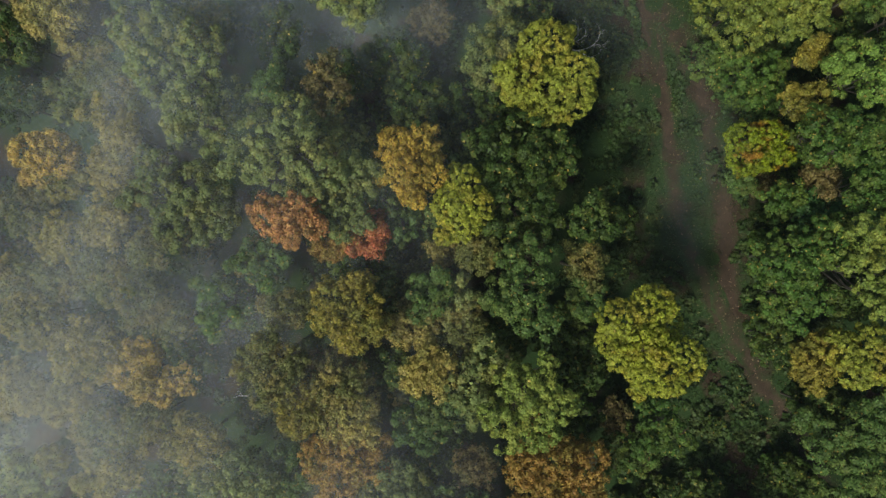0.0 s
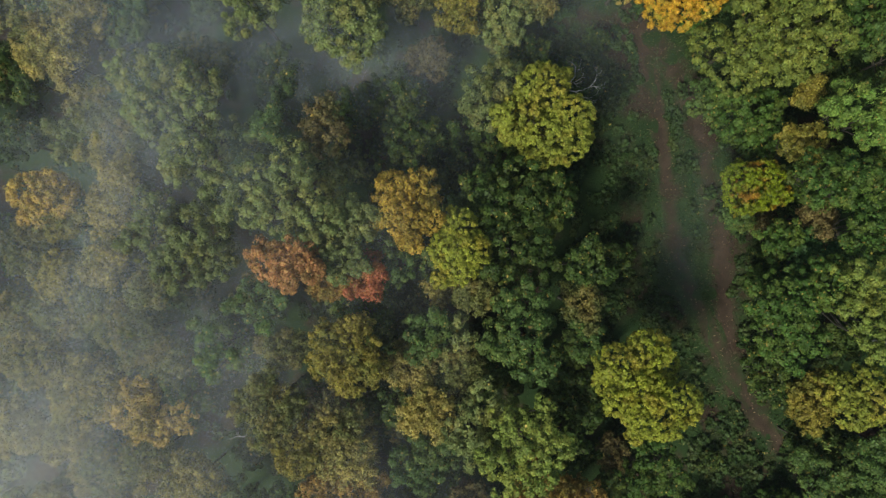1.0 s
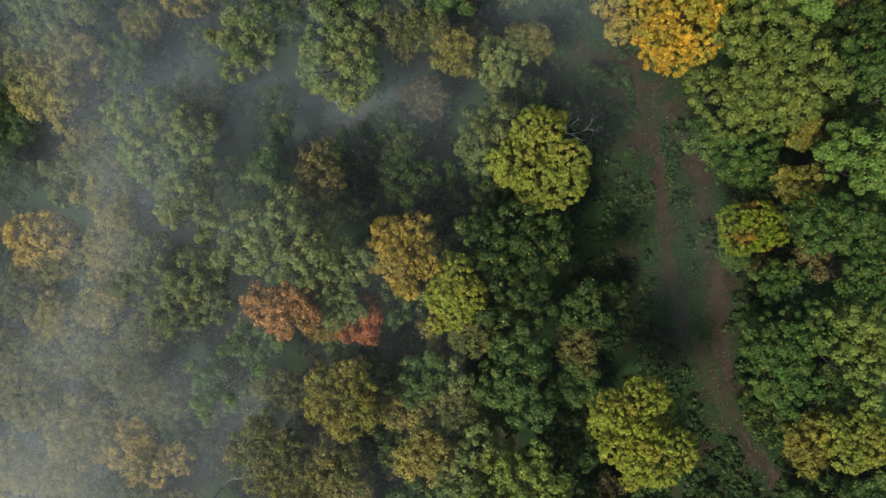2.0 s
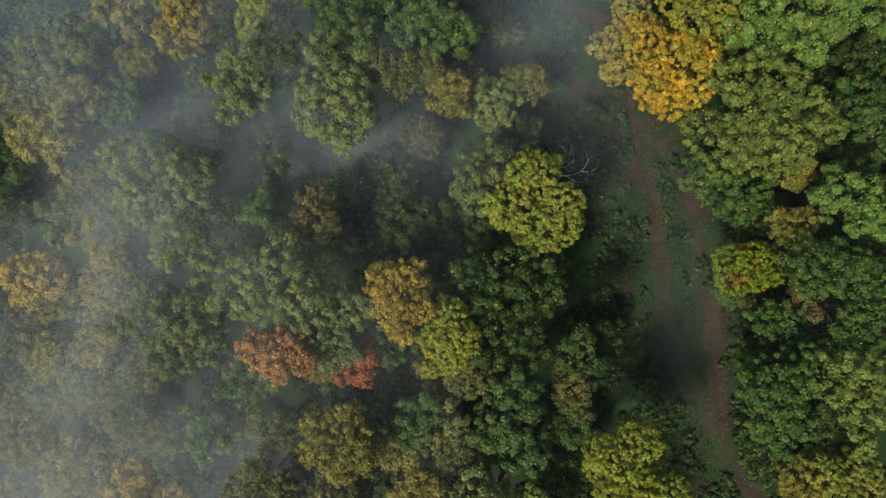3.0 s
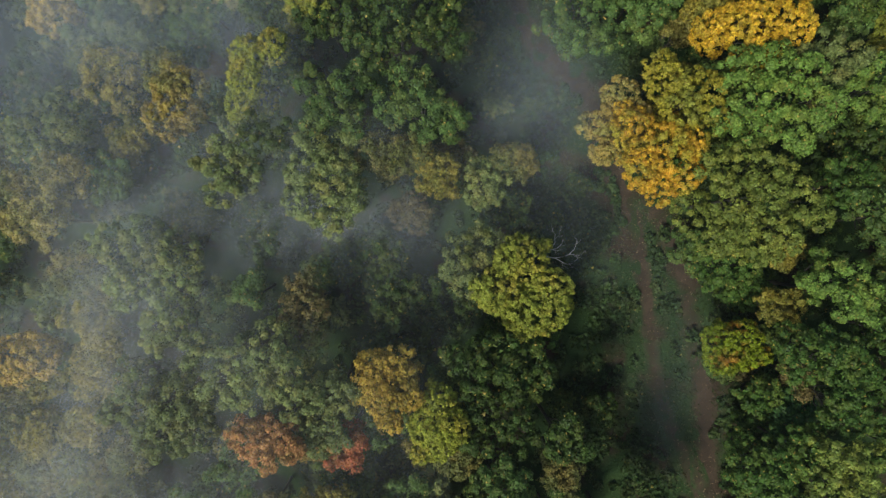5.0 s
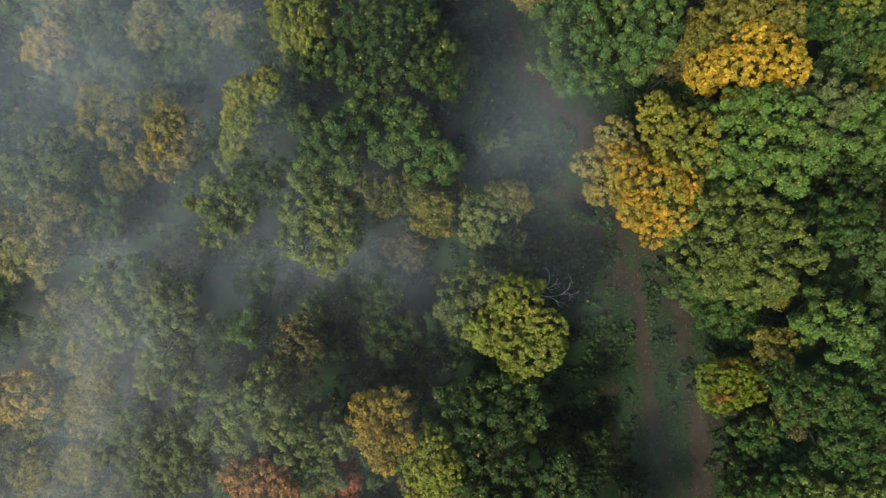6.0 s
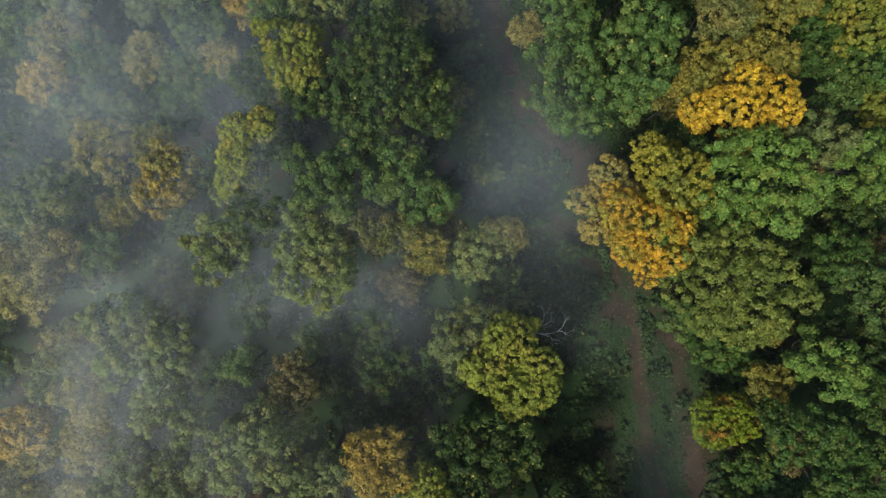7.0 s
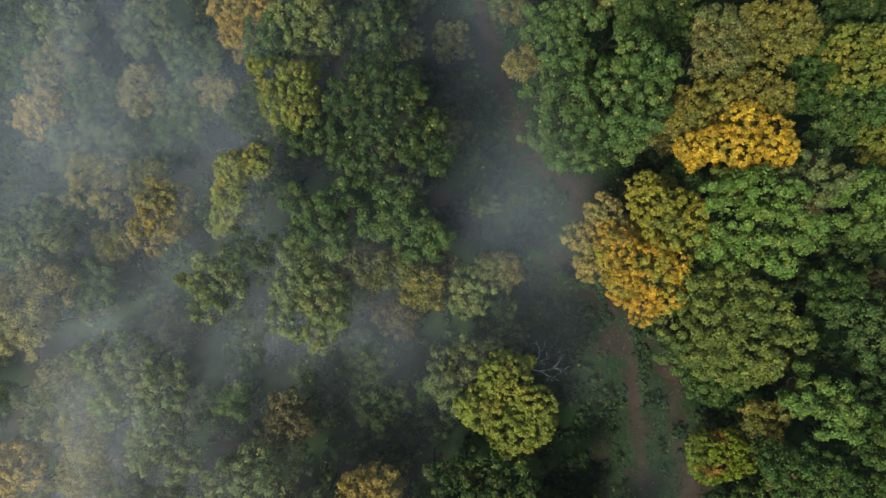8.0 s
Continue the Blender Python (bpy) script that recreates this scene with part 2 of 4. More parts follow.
def foliage(lobes, sprig=0.36, leaf=0.2, fill=1.0, loose=0.0, even=0.0):
    """Leaves in domed sprays on rounded boughs, with gaps between them. lobes: (x, y, z, radius). Returns verts, faces."""
    lobes = np.array(lobes, dtype=float)
    centres, outs = [], []
    for i, (x, y, z, r) in enumerate(lobes):
        k = max(5, int(26 * fill * r * r * (0.36 / sprig) ** 2))
        j = np.arange(k) + 0.5
        zz = 1 - 1.5 * j / k
        a = j * 2.39996 + rng.uniform(0, 6.28)
        d = np.stack([np.sqrt(1 - zz * zz) * np.cos(a), np.sqrt(1 - zz * zz) * np.sin(a), zz], axis=1)
        d = unit(d + rng.normal(scale=0.2, size=d.shape))
        c = np.array([x, y, z]) + d * (r - sprig * 0.5) * rng.uniform(0.74 + 0.16 * even, 1.2 - 0.1 * even, (k, 1))
        keep = np.ones(k, bool)
        for m, (x2, y2, z2, r2) in enumerate(lobes):
            if m != i:
                keep &= np.linalg.norm(c - (x2, y2, z2), axis=1) > r2 * 0.72
        keep &= (d[:, 2] > -0.15) | (rng.random(k) < 0.3)
        centres.append(c[keep]), outs.append(d[keep])
    centres, outs = np.concatenate(centres), np.concatenate(outs)
    per = max(6, int(6.0 * sprig * sprig / (leaf * leaf * 0.46)))
    k = len(centres) * per
    size = np.repeat(rng.uniform(0.5, 1.2, len(centres)), per)[:, None] * sprig
    up = np.repeat(unit(outs + rng.normal(scale=0.25, size=outs.shape) + (0, 0, 0.5)), per, axis=0)
    d = unit(up * (0.85 - 0.25 * loose) + rng.normal(scale=0.5 + 0.15 * loose, size=(k, 3)))
    at = np.repeat(centres, per, axis=0) + d * size * rng.uniform(0.74 - 0.45 * loose, 1.05 + 0.4 * loose, (k, 1))
    nrm = unit(d * 1.5 + rng.normal(scale=0.36 + 0.14 * loose, size=(k, 3)) + (0, 0, 0.25))
    v1, f1 = leaf_quads(at, nrm, leaf, leaf * 0.92)
    # larger shaded leaves deeper in the crown
    inner = lobes[:, None, :3] + unit(rng.normal(size=(len(lobes) * 36, 3))).reshape(len(lobes), 36, 3) * lobes[:, None, 3:] * 0.45
    inner = inner.reshape(-1, 3)
    v2, f2 = leaf_quads(inner, unit(rng.normal(size=inner.shape) * 0.6 + (0, 0, 1)), leaf * 1.8, leaf * 1.6)
    return np.concatenate([v1, v2]), np.concatenate([f1, f2 + len(v1)])


def tube(path, radii, sides=6):
    """A tapering limb along a path."""
    path = np.array(path, dtype=float)
    a = np.arange(sides) * 6.2832 / sides
    rings = []
    for i, p in enumerate(path):
        way = path[min(i + 1, len(path) - 1)] - path[max(i - 1, 0)]
        way = way / max(np.linalg.norm(way), 1e-6)
        u = np.cross(way, (0.31, 0.95, 0.05) if abs(way[1]) < 0.8 else (1.0, 0.1, 0.0))
        u /= np.linalg.norm(u)
        rings.append(p + radii[i] * (np.cos(a)[:, None] * u + np.sin(a)[:, None] * np.cross(way, u)))
    v = np.concatenate(rings)
    i, j = np.meshgrid(np.arange(len(path) - 1), np.arange(sides), indexing="ij")
    b, t = i * sides, (i + 1) * sides
    f = np.stack([b + j, b + (j + 1) % sides, t + (j + 1) % sides, t + j], axis=-1).reshape(-1, 4)
    return v, f


def joined(pieces):
    vs, fs, k = [], [], 0
    for v, f in pieces:
        vs.append(v), fs.append(f + k)
        k += len(v)
    return np.concatenate(vs), np.concatenate(fs)


def lift(x, y):
    """The height of the ground: nearly level, falling gently to the west and the north, with small humps."""
    z = -0.055 * max(0.0, -10 - x) if x > -60 else -2.75
    z += -0.16 * (max(0.0, min(y, 46) - 24)) if y > 24 else 0.0
    return z + 0.35 * (noise.noise(Vector((x * 0.09, y * 0.09, 3.0)))) + 0.08 * noise.noise(Vector((x * 0.6, y * 0.6, 7.0)))


def trunk_and_limbs(height, base, lobes, girth, foot):
    """Tapered trunk with a limb into each bough; local coordinates, base at z = base, its foot beside the crown's middle."""
    lean = rng.normal(scale=0.25, size=2)
    fork = base + (height - base) * 0.42
    top = max(z for _, _, z, _ in lobes)
    stem = [(foot, 0, base - 0.15), (lean[0] * 0.2 + foot * 0.9, lean[1] * 0.2, base + 0.4), (lean[0] * 0.6, lean[1] * 0.6, fork), (lean[0], lean[1], (fork + top) / 2), (lean[0] * 0.8, lean[1] * 0.8, top)]
    pieces = [tube(stem, [girth * 1.5, girth, girth * 0.75, girth * 0.45, girth * 0.15], 8)]
    for x, y, z, r in lobes:
        s = fork + rng.uniform(-0.1, 0.5) * (top - fork)
        mid = (x * 0.5 + lean[0] * 0.4, y * 0.5 + lean[1] * 0.4, s + (z - s) * 0.35)
        pieces.append(tube([(lean[0] * 0.6, lean[1] * 0.6, s), mid, (x * 0.85, y * 0.85, z - r * 0.2), (x, y, z + r * 0.55)], [girth * 0.42, girth * 0.3, girth * 0.16, girth * 0.05], 5))
    return joined(pieces)


GROWN = []


def tree(kind, x, y, top, rx=0.0, ry=0.0, lobes=(), fill=1.0, rough=0.0, foot=0.0):
    """One deciduous tree with its crown's middle at x, y and its highest leaves at top. lobes: (dx, dy, radius) of its boughs."""
    material, words = LEAF[kind]
    boughs = list(lobes)
    if not boughs:
        small, big = min(rx, ry), max(rx, ry)
        count = 3 if big < 1.2 else 5
        turn = rng.uniform(0, 6.28)
        for i in range(count):
            a = turn + i * 6.2832 / count + rng.uniform(-0.3, 0.3)
            boughs.append((math.cos(a) * rx * 0.52, math.sin(a) * ry * 0.52, small * rng.uniform(0.48, 0.62)))
        boughs.append((rng.normal() * 0.1, rng.normal() * 0.1, small * 0.62))
    reach = max(math.hypot(a, b) + r for a, b, r in boughs)
    base = lift(x, y)
    tall = top - base
    full = []
    for a, b, r in boughs:
        drop = 0.38 * reach * (math.hypot(a, b) / reach) ** 2 * min(1.0, tall / 7) + rng.uniform(0, 0.35)
        full.append((a, b, max(top - r - drop, base + r * 0.55), r))
    if tall > 2.4:
        # lower boughs, set in under the crown's edge
        for i in range(4 if reach > 3 else 3):
            a = i * (1.5708 if reach > 3 else 2.0944) + rng.uniform(-0.5, 0.5)
            r = reach * 0.3
            full.append((math.cos(a) * reach * 0.45, math.sin(a) * reach * 0.45, top - min(tall * 0.55, reach * 1.25) + rng.uniform(-0.3, 0.3), r))
    if tall > 5.0:
        # small boughs that break the crown's outline
        for i in range(rng.integers(2, 5)):
            a, d = rng.uniform(0, 6.28), reach * rng.uniform(0.78, 0.98)
            side = [(x2, y2, z2, r2) for x2, y2, z2, r2 in full if math.hypot(x2 - d * math.cos(a), y2 - d * math.sin(a)) < r2 + 0.45]
            if side:
                full.append((d * math.cos(a), d * math.sin(a), max(q[2] for q in side) + rng.uniform(-0.4, 0.5), rng.uniform(0.38, 0.62)))
    if kind == "umber":
        fill *= 0.7
    leaf = rough if rough else {"dark": 0.18, "sage": 0.165, "teal": 0.19, "green": 0.165, "fresh": 0.165, "moss": 0.165, "willow": 0.165, "apple": 0.16}.get(kind, 0.152)
    sprig = {"dark": 0.47, "sage": 0.45, "green": 0.5, "fresh": 0.52, "moss": 0.42, "willow": 0.46, "apple": 0.4, "teal": 0.36, "lime": 0.25, "lemon": 0.23, "chartreuse": 0.24, "goldorange": 0.3, "blaze": 0.28, "tan": 0.28, "straw": 0.28}.get(kind, 0.34)
    v, f = foliage(full, sprig, leaf, fill * (0.56 if kind == "dark" else 0.66 if kind in ("green", "sage", "moss", "fresh", "willow", "apple") else 1.2 if kind in ("lime", "lemon") else 1.1 if kind in ("gold", "honey", "amber", "rust", "crimson") else 0.95), 0.9 if kind in ("olive", "ochre", "umber", "rustgold") else 0.6 if kind in ("amber", "rust", "crimson", "gold", "honey") else 0.25, 1.0 if kind in ("lime", "lemon", "chartreuse", "straw", "goldorange", "blaze", "tan") else 0.0)
    thing = new("deciduous_tree")
    thing.location = (x, y, 0)
    girth = 0.02 + 0.012 * tall
    part("trunk", mesh_of("trunk", *trunk_and_limbs(top, base, full, girth, foot), BARK, True), thing, "rough grey-brown trunk and limbs")
    part("crown", mesh_of("crown", v, f, material), thing)
    size = "low " if top < 5 else "broad " if reach > 3.2 else "tall " if tall > 10.4 else "slender " if reach < 1.5 else ""
    where = " beside the dirt track" if near_track(x, y) < 6 else " in drifting mist" if x < -14 else " in the close wood"
    tagged(thing, size + words + where, "tree", "trees of the wood")
    GROWN.append((x, y, reach))
    return thing


# ---- ground ----


def ground_sheet():
    """One sheet, fine in the middle, that reaches the horizon."""
    near = np.arange(-60, 91, 1.5)
    xs = np.concatenate([[-2500, -900, -350, -150, -90], near, [140, 350, 900, 2500]])
    ys = np.concatenate([[-2500, -900, -350, -150, -90], near, [140, 350, 900, 2500]])
    v = np.array([(x, y, lift(x, y)) for y in ys for x in xs])
    w = len(xs)
    f = np.array([(j * w + i, j * w + i + 1, (j + 1) * w + i + 1, (j + 1) * w + i) for j in range(len(ys) - 1) for i in range(w - 1)])
    return mesh_of("ground", v, f, ground_material(), True)


tagged(new("ground", ground_sheet()), "dark forest floor of rough grass, weeds and brown leaf litter", "ground", kind="structure")


def spline(points, step=0.4):
    """A smooth line through a few plan points."""
    p = [np.array(q, float) for q in points]
    p = [2 * p[0] - p[1], *p, 2 * p[-1] - p[-2]]
    line = []
    for a, b, c, d in zip(p, p[1:], p[2:], p[3:]):
        k = max(2, int(np.linalg.norm(c - b) / step))
        for t in np.arange(k) / k:
            line.append(0.5 * (2 * b + (c - a) * t + (2 * a - 5 * b + 4 * c - d) * t * t + (3 * b - a - 3 * c + d) * t ** 3))
    return np.array(line)


def track(points):
    """A worn track that lies on the ground, ragged and grown over at its edges, with a shallow hollow. points: x, y, width, wear."""
    line = spline(points)
    way = np.gradient(line[:, :2], axis=0)
    side = unit(np.stack([way[:, 1], -way[:, 0], np.zeros(len(way))], axis=1))[:, :2]
    across = np.linspace(-1, 1, 9)
    v, wear = [], []
    for p, s in zip(line, side):
        for a in across:
            ragged = p[2] / 2 * (1 + 0.5 * noise.noise(Vector((p[0] * 0.7, p[1] * 0.7, a * 2))))
            q = p[:2] + s * a * ragged
            v.append((q[0], q[1], lift(q[0], q[1]) + (0.03 - 0.02 * (1 - a * a) if abs(a) < 1 else -0.03)))
            wear.append(p[3] * (1 - abs(a) ** 1.4))
    w = len(across)
    f = np.array([(j * w + i, j * w + i + 1, (j + 1) * w + i + 1, (j + 1) * w + i) for j in range(len(line) - 1) for i in range(w - 1)])
    me = mesh_of("dirt_track", np.array(v), f, TRACK, True)
    me.attributes.new("wear", "FLOAT", "POINT").data.foreach_set("value", np.array(wear, dtype=np.float32))
    return me


TRACK = track_material()
LEFT_RUT = ((2, 62, 1.6, 0.5), (4.5, 52, 1.6, 0.5), (6.0, 43.6, 2.0, 0.8), (7.2, 39.7, 2.0, 0.8), (8.0, 35.3, 2.4, 0.8), (9.3, 31.9, 3.6, 0.8), (12.3, 28.7, 5.0, 0.8), (15.1, 24.5, 4.2, 0.75), (16.6, 20, 3.6, 0.8), (17.4, 15.8, 2.4, 0.85), (18.2, 11.2, 2.0, 0.82), (18.7, 6.5, 1.9, 0.66), (19.8, 1.0, 2.0, 0.42), (21.8, -3.2, 2.8, 0.55), (23.5, -7.4, 3.0, 0.7), (25.6, -10.6, 2.8, 0.72), (28.3, -13.9, 2.2, 0.65), (31.1, -19, 1.8, 0.6), (34, -27, 1.6, 0.5), (36, -40, 1.6, 0.5))
RIGHT_RUT = ((17.4, 20.5, 2.4, 0.6), (19.8, 16.5, 3.8, 0.66), (21.2, 12.1, 4.0, 0.62), (22.3, 6.5, 2.6, 0.55), (23.2, 0.5, 3.6, 0.75), (23.4, -3.7, 3.6, 0.75), (24.4, -7.6, 2.8, 0.6), (25.9, -10.4, 1.6, 0.4))
tagged(new("dirt_track", track(LEFT_RUT)), "narrow reddish-brown dirt track winding between the trees", "dirt track", kind="structure")
tagged(new("dirt_track", track(RIGHT_RUT)), "patchy strip of bare brown earth beside the track", "dirt track", kind="structure")


def near_track(x, y, ruts=(spline(LEFT_RUT)[:, :2], spline(RIGHT_RUT)[:, :2])):
    """How far a spot lies from the track."""
    return min(float(np.min(np.hypot(r[:, 0] - x, r[:, 1] - y))) for r in ruts)


# ---- trees that stand in view ----
tree("sage", -18.2, 11.7, 10.9, lobes=((-2.87, 3.17, 1.68), (-0.59, 3.37, 1.68), (-1.29, 0.59, 1.78), (1.88, 1.49, 1.78), (1.09, -2.08, 1.88), (2.97, -3.96, 1.19), (0.40, -3.56, 1.09),))
tree("sage", -26.8, 10.9, 7.3, 1.48, 1.85)
tree("olive", -24.9, 13.2, 8.0, 1.29, 1.70)
tree("olive", -23.2, 11.5, 7.6, 1.71, 1.71)
tree("ochre", -24.3, 9.6, 7.6, 0.82, 1.55)
tree("ochre", -22.9, 8.2, 7.6, 1.47, 1.22)
tree("gold", -28.7, 6.7, 7.5, lobes=((-0.9, 0.3, 1.3), (0.5, 0.5, 1.4), (-0.1, -0.9, 1.2), (1.3, -0.5, 1.1),))
tree("amber", -28.0, 4.8, 6.6, 1.50, 1.42)
tree("ochre", -24.0, 5.4, 6.8, 1.83, 2.57)
tree("sage", -17.6, 3.6, 10.6, lobes=((-1.95, 1.75, 1.56), (-1.75, -0.19, 1.65), (0.00, -1.95, 1.85), (1.95, -1.56, 1.56), (0.58, 0.58, 1.85), (1.75, 0.19, 1.56),))
tree("olive", -30.3, 2.9, 6.8, 1.87, 1.99)
tree("amber", -27.9, 1.0, 6.8, 2.16, 1.74)
tree("ochre", -24.6, 1.7, 6.8, 1.91, 1.49)
tree("dark", -32.2, 16.1, 6.0, 2.19, 2.53)
tree("dark", -32.4, 11.0, 5.0, 1.80, 1.93)
tree("ochre", -27.8, 16.8, 8.0, 2.63, 1.70)
tree("green", -12.4, 11.6, 7.5, 1.23, 1.06)
tree("sage", -10.2, 6.9, 12.6, lobes=((-2.53, -1.22, 1.50), (-1.12, 0.56, 1.59), (-0.75, -1.40, 1.69), (1.59, -0.56, 1.78), (0.56, 1.40, 1.59), (2.71, -1.78, 1.40), (2.15, -2.90, 1.31),))
tree("sage", -5.9, 4.9, 11.0, 1.81, 1.50)
tree("umber", -7.9, 10.9, 10.3, 1.68, 1.91)
tree("rust", -10.0, 2.1, 12.0, lobes=((-1.10, 0.09, 1.28), (0.73, 0.28, 1.28), (0.18, -0.83, 1.10), (1.28, -0.46, 0.92),))
tree("crimson", -5.0, 1.2, 9.2, 1.26, 1.81)
tree("sage", -6.7, 2.1, 10.4, 1.68, 1.90)
tree("rustgold", -7.8, 0.0, 7.0, 1.77, 0.78)
tree("green", -3.1, 2.2, 8.6, lobes=((-1.0, 0.6, 1.4), (0.6, -0.4, 1.4), (-0.6, -1.2, 1.1),))
tree("honey", -2.0, 5.6, 11.7, lobes=((-1.10, 1.10, 1.19), (0.68, 1.28, 1.19), (-0.51, -0.34, 1.36), (1.10, -0.68, 1.10), (0.00, -1.44, 1.19),))
tree("lemon", 1.3, 3.0, 11.5, lobes=((0.00, 1.25, 1.25), (-0.58, -0.19, 1.44), (0.77, -0.19, 1.25), (0.00, -1.44, 1.16),))
tree("green", 1.9, 5.9, 8.6, 1.28, 0.96)
tree("dark", 4.6, 6.8, 11.0, lobes=((-1.5, -0.2, 1.4), (0.2, 0.9, 1.4), (0.9, -0.6, 1.5), (-0.8, -1.1, 1.3), (1.7, 0.6, 1.2),))
tree("dark", 5.1, 2.9, 11.0, lobes=((-1.1, 0.6, 1.6), (0.9, 0.6, 1.6), (-0.8, -1.1, 1.5), (1.3, -0.8, 1.4), (0.2, -1.9, 1.2),))
tree("dark", 7.8, 6.1, 9.5, 1.40, 1.95)
tree("lime", 7.0, 11.8, 10.7, lobes=((-0.10, 1.87, 1.77), (1.38, -1.18, 1.97), (-1.47, -0.20, 1.67), (0.29, -1.47, 1.67), (1.97, 0.00, 1.38), (-2.75, 0.00, 0.88),))
tree("sage", 3.7, 13.8, 8.8, lobes=((-0.7, 0.5, 1.4), (0.7, 0.9, 1.4), (-0.3, -1.1, 1.5), (-1.3, -0.7, 1.1),))
tree("dark", 2.4, 10.4, 6.0, 2.53, 2.11)
tree("dark", -1.9, 10.6, 6.0, 2.11, 1.69)
tree("dark", -3.5, 14.0, 6.0, 2.53, 2.11)
tree("dark", 6.2, 10.2, 6.0, 1.69, 1.10)
tree("dark", 9.4, 1.7, 11.3, 1.49, 1.27)
tree("olive", 9.7, -1.1, 9.0, 1.42, 1.66)
tree("green", 10.1, -3.7, 9.0, 1.82, 1.42)
tree("dark", 13.6, 2.2, 4.0, 1.4, 1.3)
tree("green", 5.4, -2.7, 12.3, lobes=((-0.56, 1.78, 1.31), (0.94, 1.69, 1.13), (-0.19, 0.19, 1.41), (0.38, -1.41, 1.41), (1.13, -1.97, 1.13), (-1.13, -0.94, 1.13),))
tree("lemon", 13.4, -5.7, 13.0, lobes=((-2.0, 1.1, 1.4), (0.0, 2.0, 1.4), (-0.5, -0.4, 1.6), (-1.8, -1.1, 1.2), (2.0, -1.4, 1.4), (0.9, -2.3, 1.5), (-0.4, -2.3, 1.2),))
tree("moss", 16.0, -12.7, 8.0, lobes=((-0.6, 0.6, 1.5), (0.6, -0.6, 1.4), (-1.2, -1.2, 1.3),))
tree("dark", 14.0, -15.4, 5.0, 2.57, 2.14)
tree("sage", 2.3, -9.4, 11.0, lobes=((-0.6, 0.4, 1.4), (0.8, 1.9, 1.4), (0.2, -1.1, 1.4), (1.7, 1.5, 1.1),))
tree("apple", 5.5, -10.1, 12.0, lobes=((-1.1, 1.7, 1.2), (0.9, 1.3, 1.4), (-1.3, -0.7, 1.6), (0.9, -0.7, 1.7), (-0.7, -2.2, 1.3), (2.0, 0.0, 1.2), (0.9, -1.8, 1.2), (0.2, 0.6, 1.5),))
tree("rustgold", 7.9, -15.9, 9.0, lobes=((-1.8, 0.4, 1.7), (0.2, 1.0, 1.7), (2.2, 0.6, 1.7), (-0.6, -1.4, 1.7), (1.8, -1.4, 1.7),))
tree("umber", 2.4, -16.5, 5.0, 1.80, 1.71)
tree("rustgold", -7.1, -15.1, 8.5, lobes=((-1.4, 0.4, 1.5), (1.0, 0.8, 1.6), (-0.2, -1.0, 1.6), (1.8, -0.4, 1.4),))
tree("ochre", -6.5, -12.1, 8.5, 2.32, 1.92)
tree("green", -11.0, -16.8, 6.0, 1.60, 2.11)
tree("sage", -3.4, -16.7, 8.0, 2.42, 1.82)
tree("amber", -6.5, -4.4, 11.0, lobes=((-0.87, 1.35, 1.26), (1.06, 0.58, 1.45), (-0.87, -0.19, 1.26), (0.48, -1.16, 1.45), (1.84, -0.77, 1.06),))
tree("olive", -11.0, -4.4, 8.0, 1.78, 1.45)
tree("green", -12.7, -0.8, 8.5, 1.68, 1.76)
tree("green", -15.2, -3.9, 9.0, lobes=((-0.8, 1.0, 1.3), (0.0, -0.2, 1.4), (-0.6, -1.0, 1.1), (1.0, -0.8, 1.1),))
tree("green", -1.0, -3.1, 8.6, 1.91, 1.59)
tree("sage", 1.1, -3.4, 8.0, 1.62, 1.45)
tree("olive", 2.6, -0.4, 8.0, 1.62, 1.37)
tree("ochre", 0.3, -0.0, 6.0, 1.26, 1.01)
tree("olive", 1.1, -5.3, 8.0, 1.78, 1.78)
tree("ochre", -2.3, -5.3, 8.0, 2.02, 1.62)
tree("ochre", -0.9, -8.4, 9.0, 2.13, 1.82)
tree("green", -1.3, -12.2, 8.0, 2.02, 1.94)
tree("olive", -11.9, -8.3, 9.5, lobes=((-1.2, 0.4, 1.3), (0.4, -0.2, 1.5), (-0.2, -1.6, 1.3), (1.4, 0.6, 1.2), (-0.4, 1.4, 1.1),))
tree("amber", -10.1, -11.4, 8.6, 1.75, 1.83)
tree("olive", -7.3, -9.9, 8.6, 1.99, 1.99)
tree("olive", -20.8, 0.0, 8.0, 1.45, 1.62)
tree("olive", -22.0, -3.2, 8.0, 2.34, 2.26)
tree("amber", -30.3, -5.0, 6.5, 2.17, 2.09)
tree("ochre", -26.4, -7.5, 6.6, 2.42, 2.42)
tree("gold", -21.4, -9.1, 7.6, lobes=((-1.1, 0.4, 1.5), (0.7, -0.6, 1.5), (2.5, -0.2, 1.2), (-0.3, 1.6, 1.3),))
tree("olive", -25.0, -1.6, 7.0, 1.90, 1.65)
tree("olive", -20.0, -5.3, 7.0, 2.07, 1.90)
tree("ochre", -31.4, -10.5, 6.0, 2.19, 1.77)
tree("ochre", -27.9, -11.3, 6.0, 2.45, 1.77)
tree("ochre", -17.9, -14.1, 7.5, 2.37, 2.04)
tree("olive", -21.5, -12.6, 7.0, 2.07, 1.65)
tree("olive", -24.6, -13.8, 7.0, 2.48, 1.90)
tree("ochre", -24.1, -16.2, 7.0, 2.81, 1.65)
tree("amber", -28.3, -15.2, 6.5, 1.34, 1.04)
tree("sage", -30.5, -17.2, 6.0, 2.53, 2.11)
tree("sage", -15.1, -16.5, 8.0, lobes=((-1.4, 0.0, 1.5), (0.2, 0.6, 1.5), (1.6, -0.4, 1.5),))
tree("dark", -18.8, -8.3, 6.5, 2.09, 1.84)
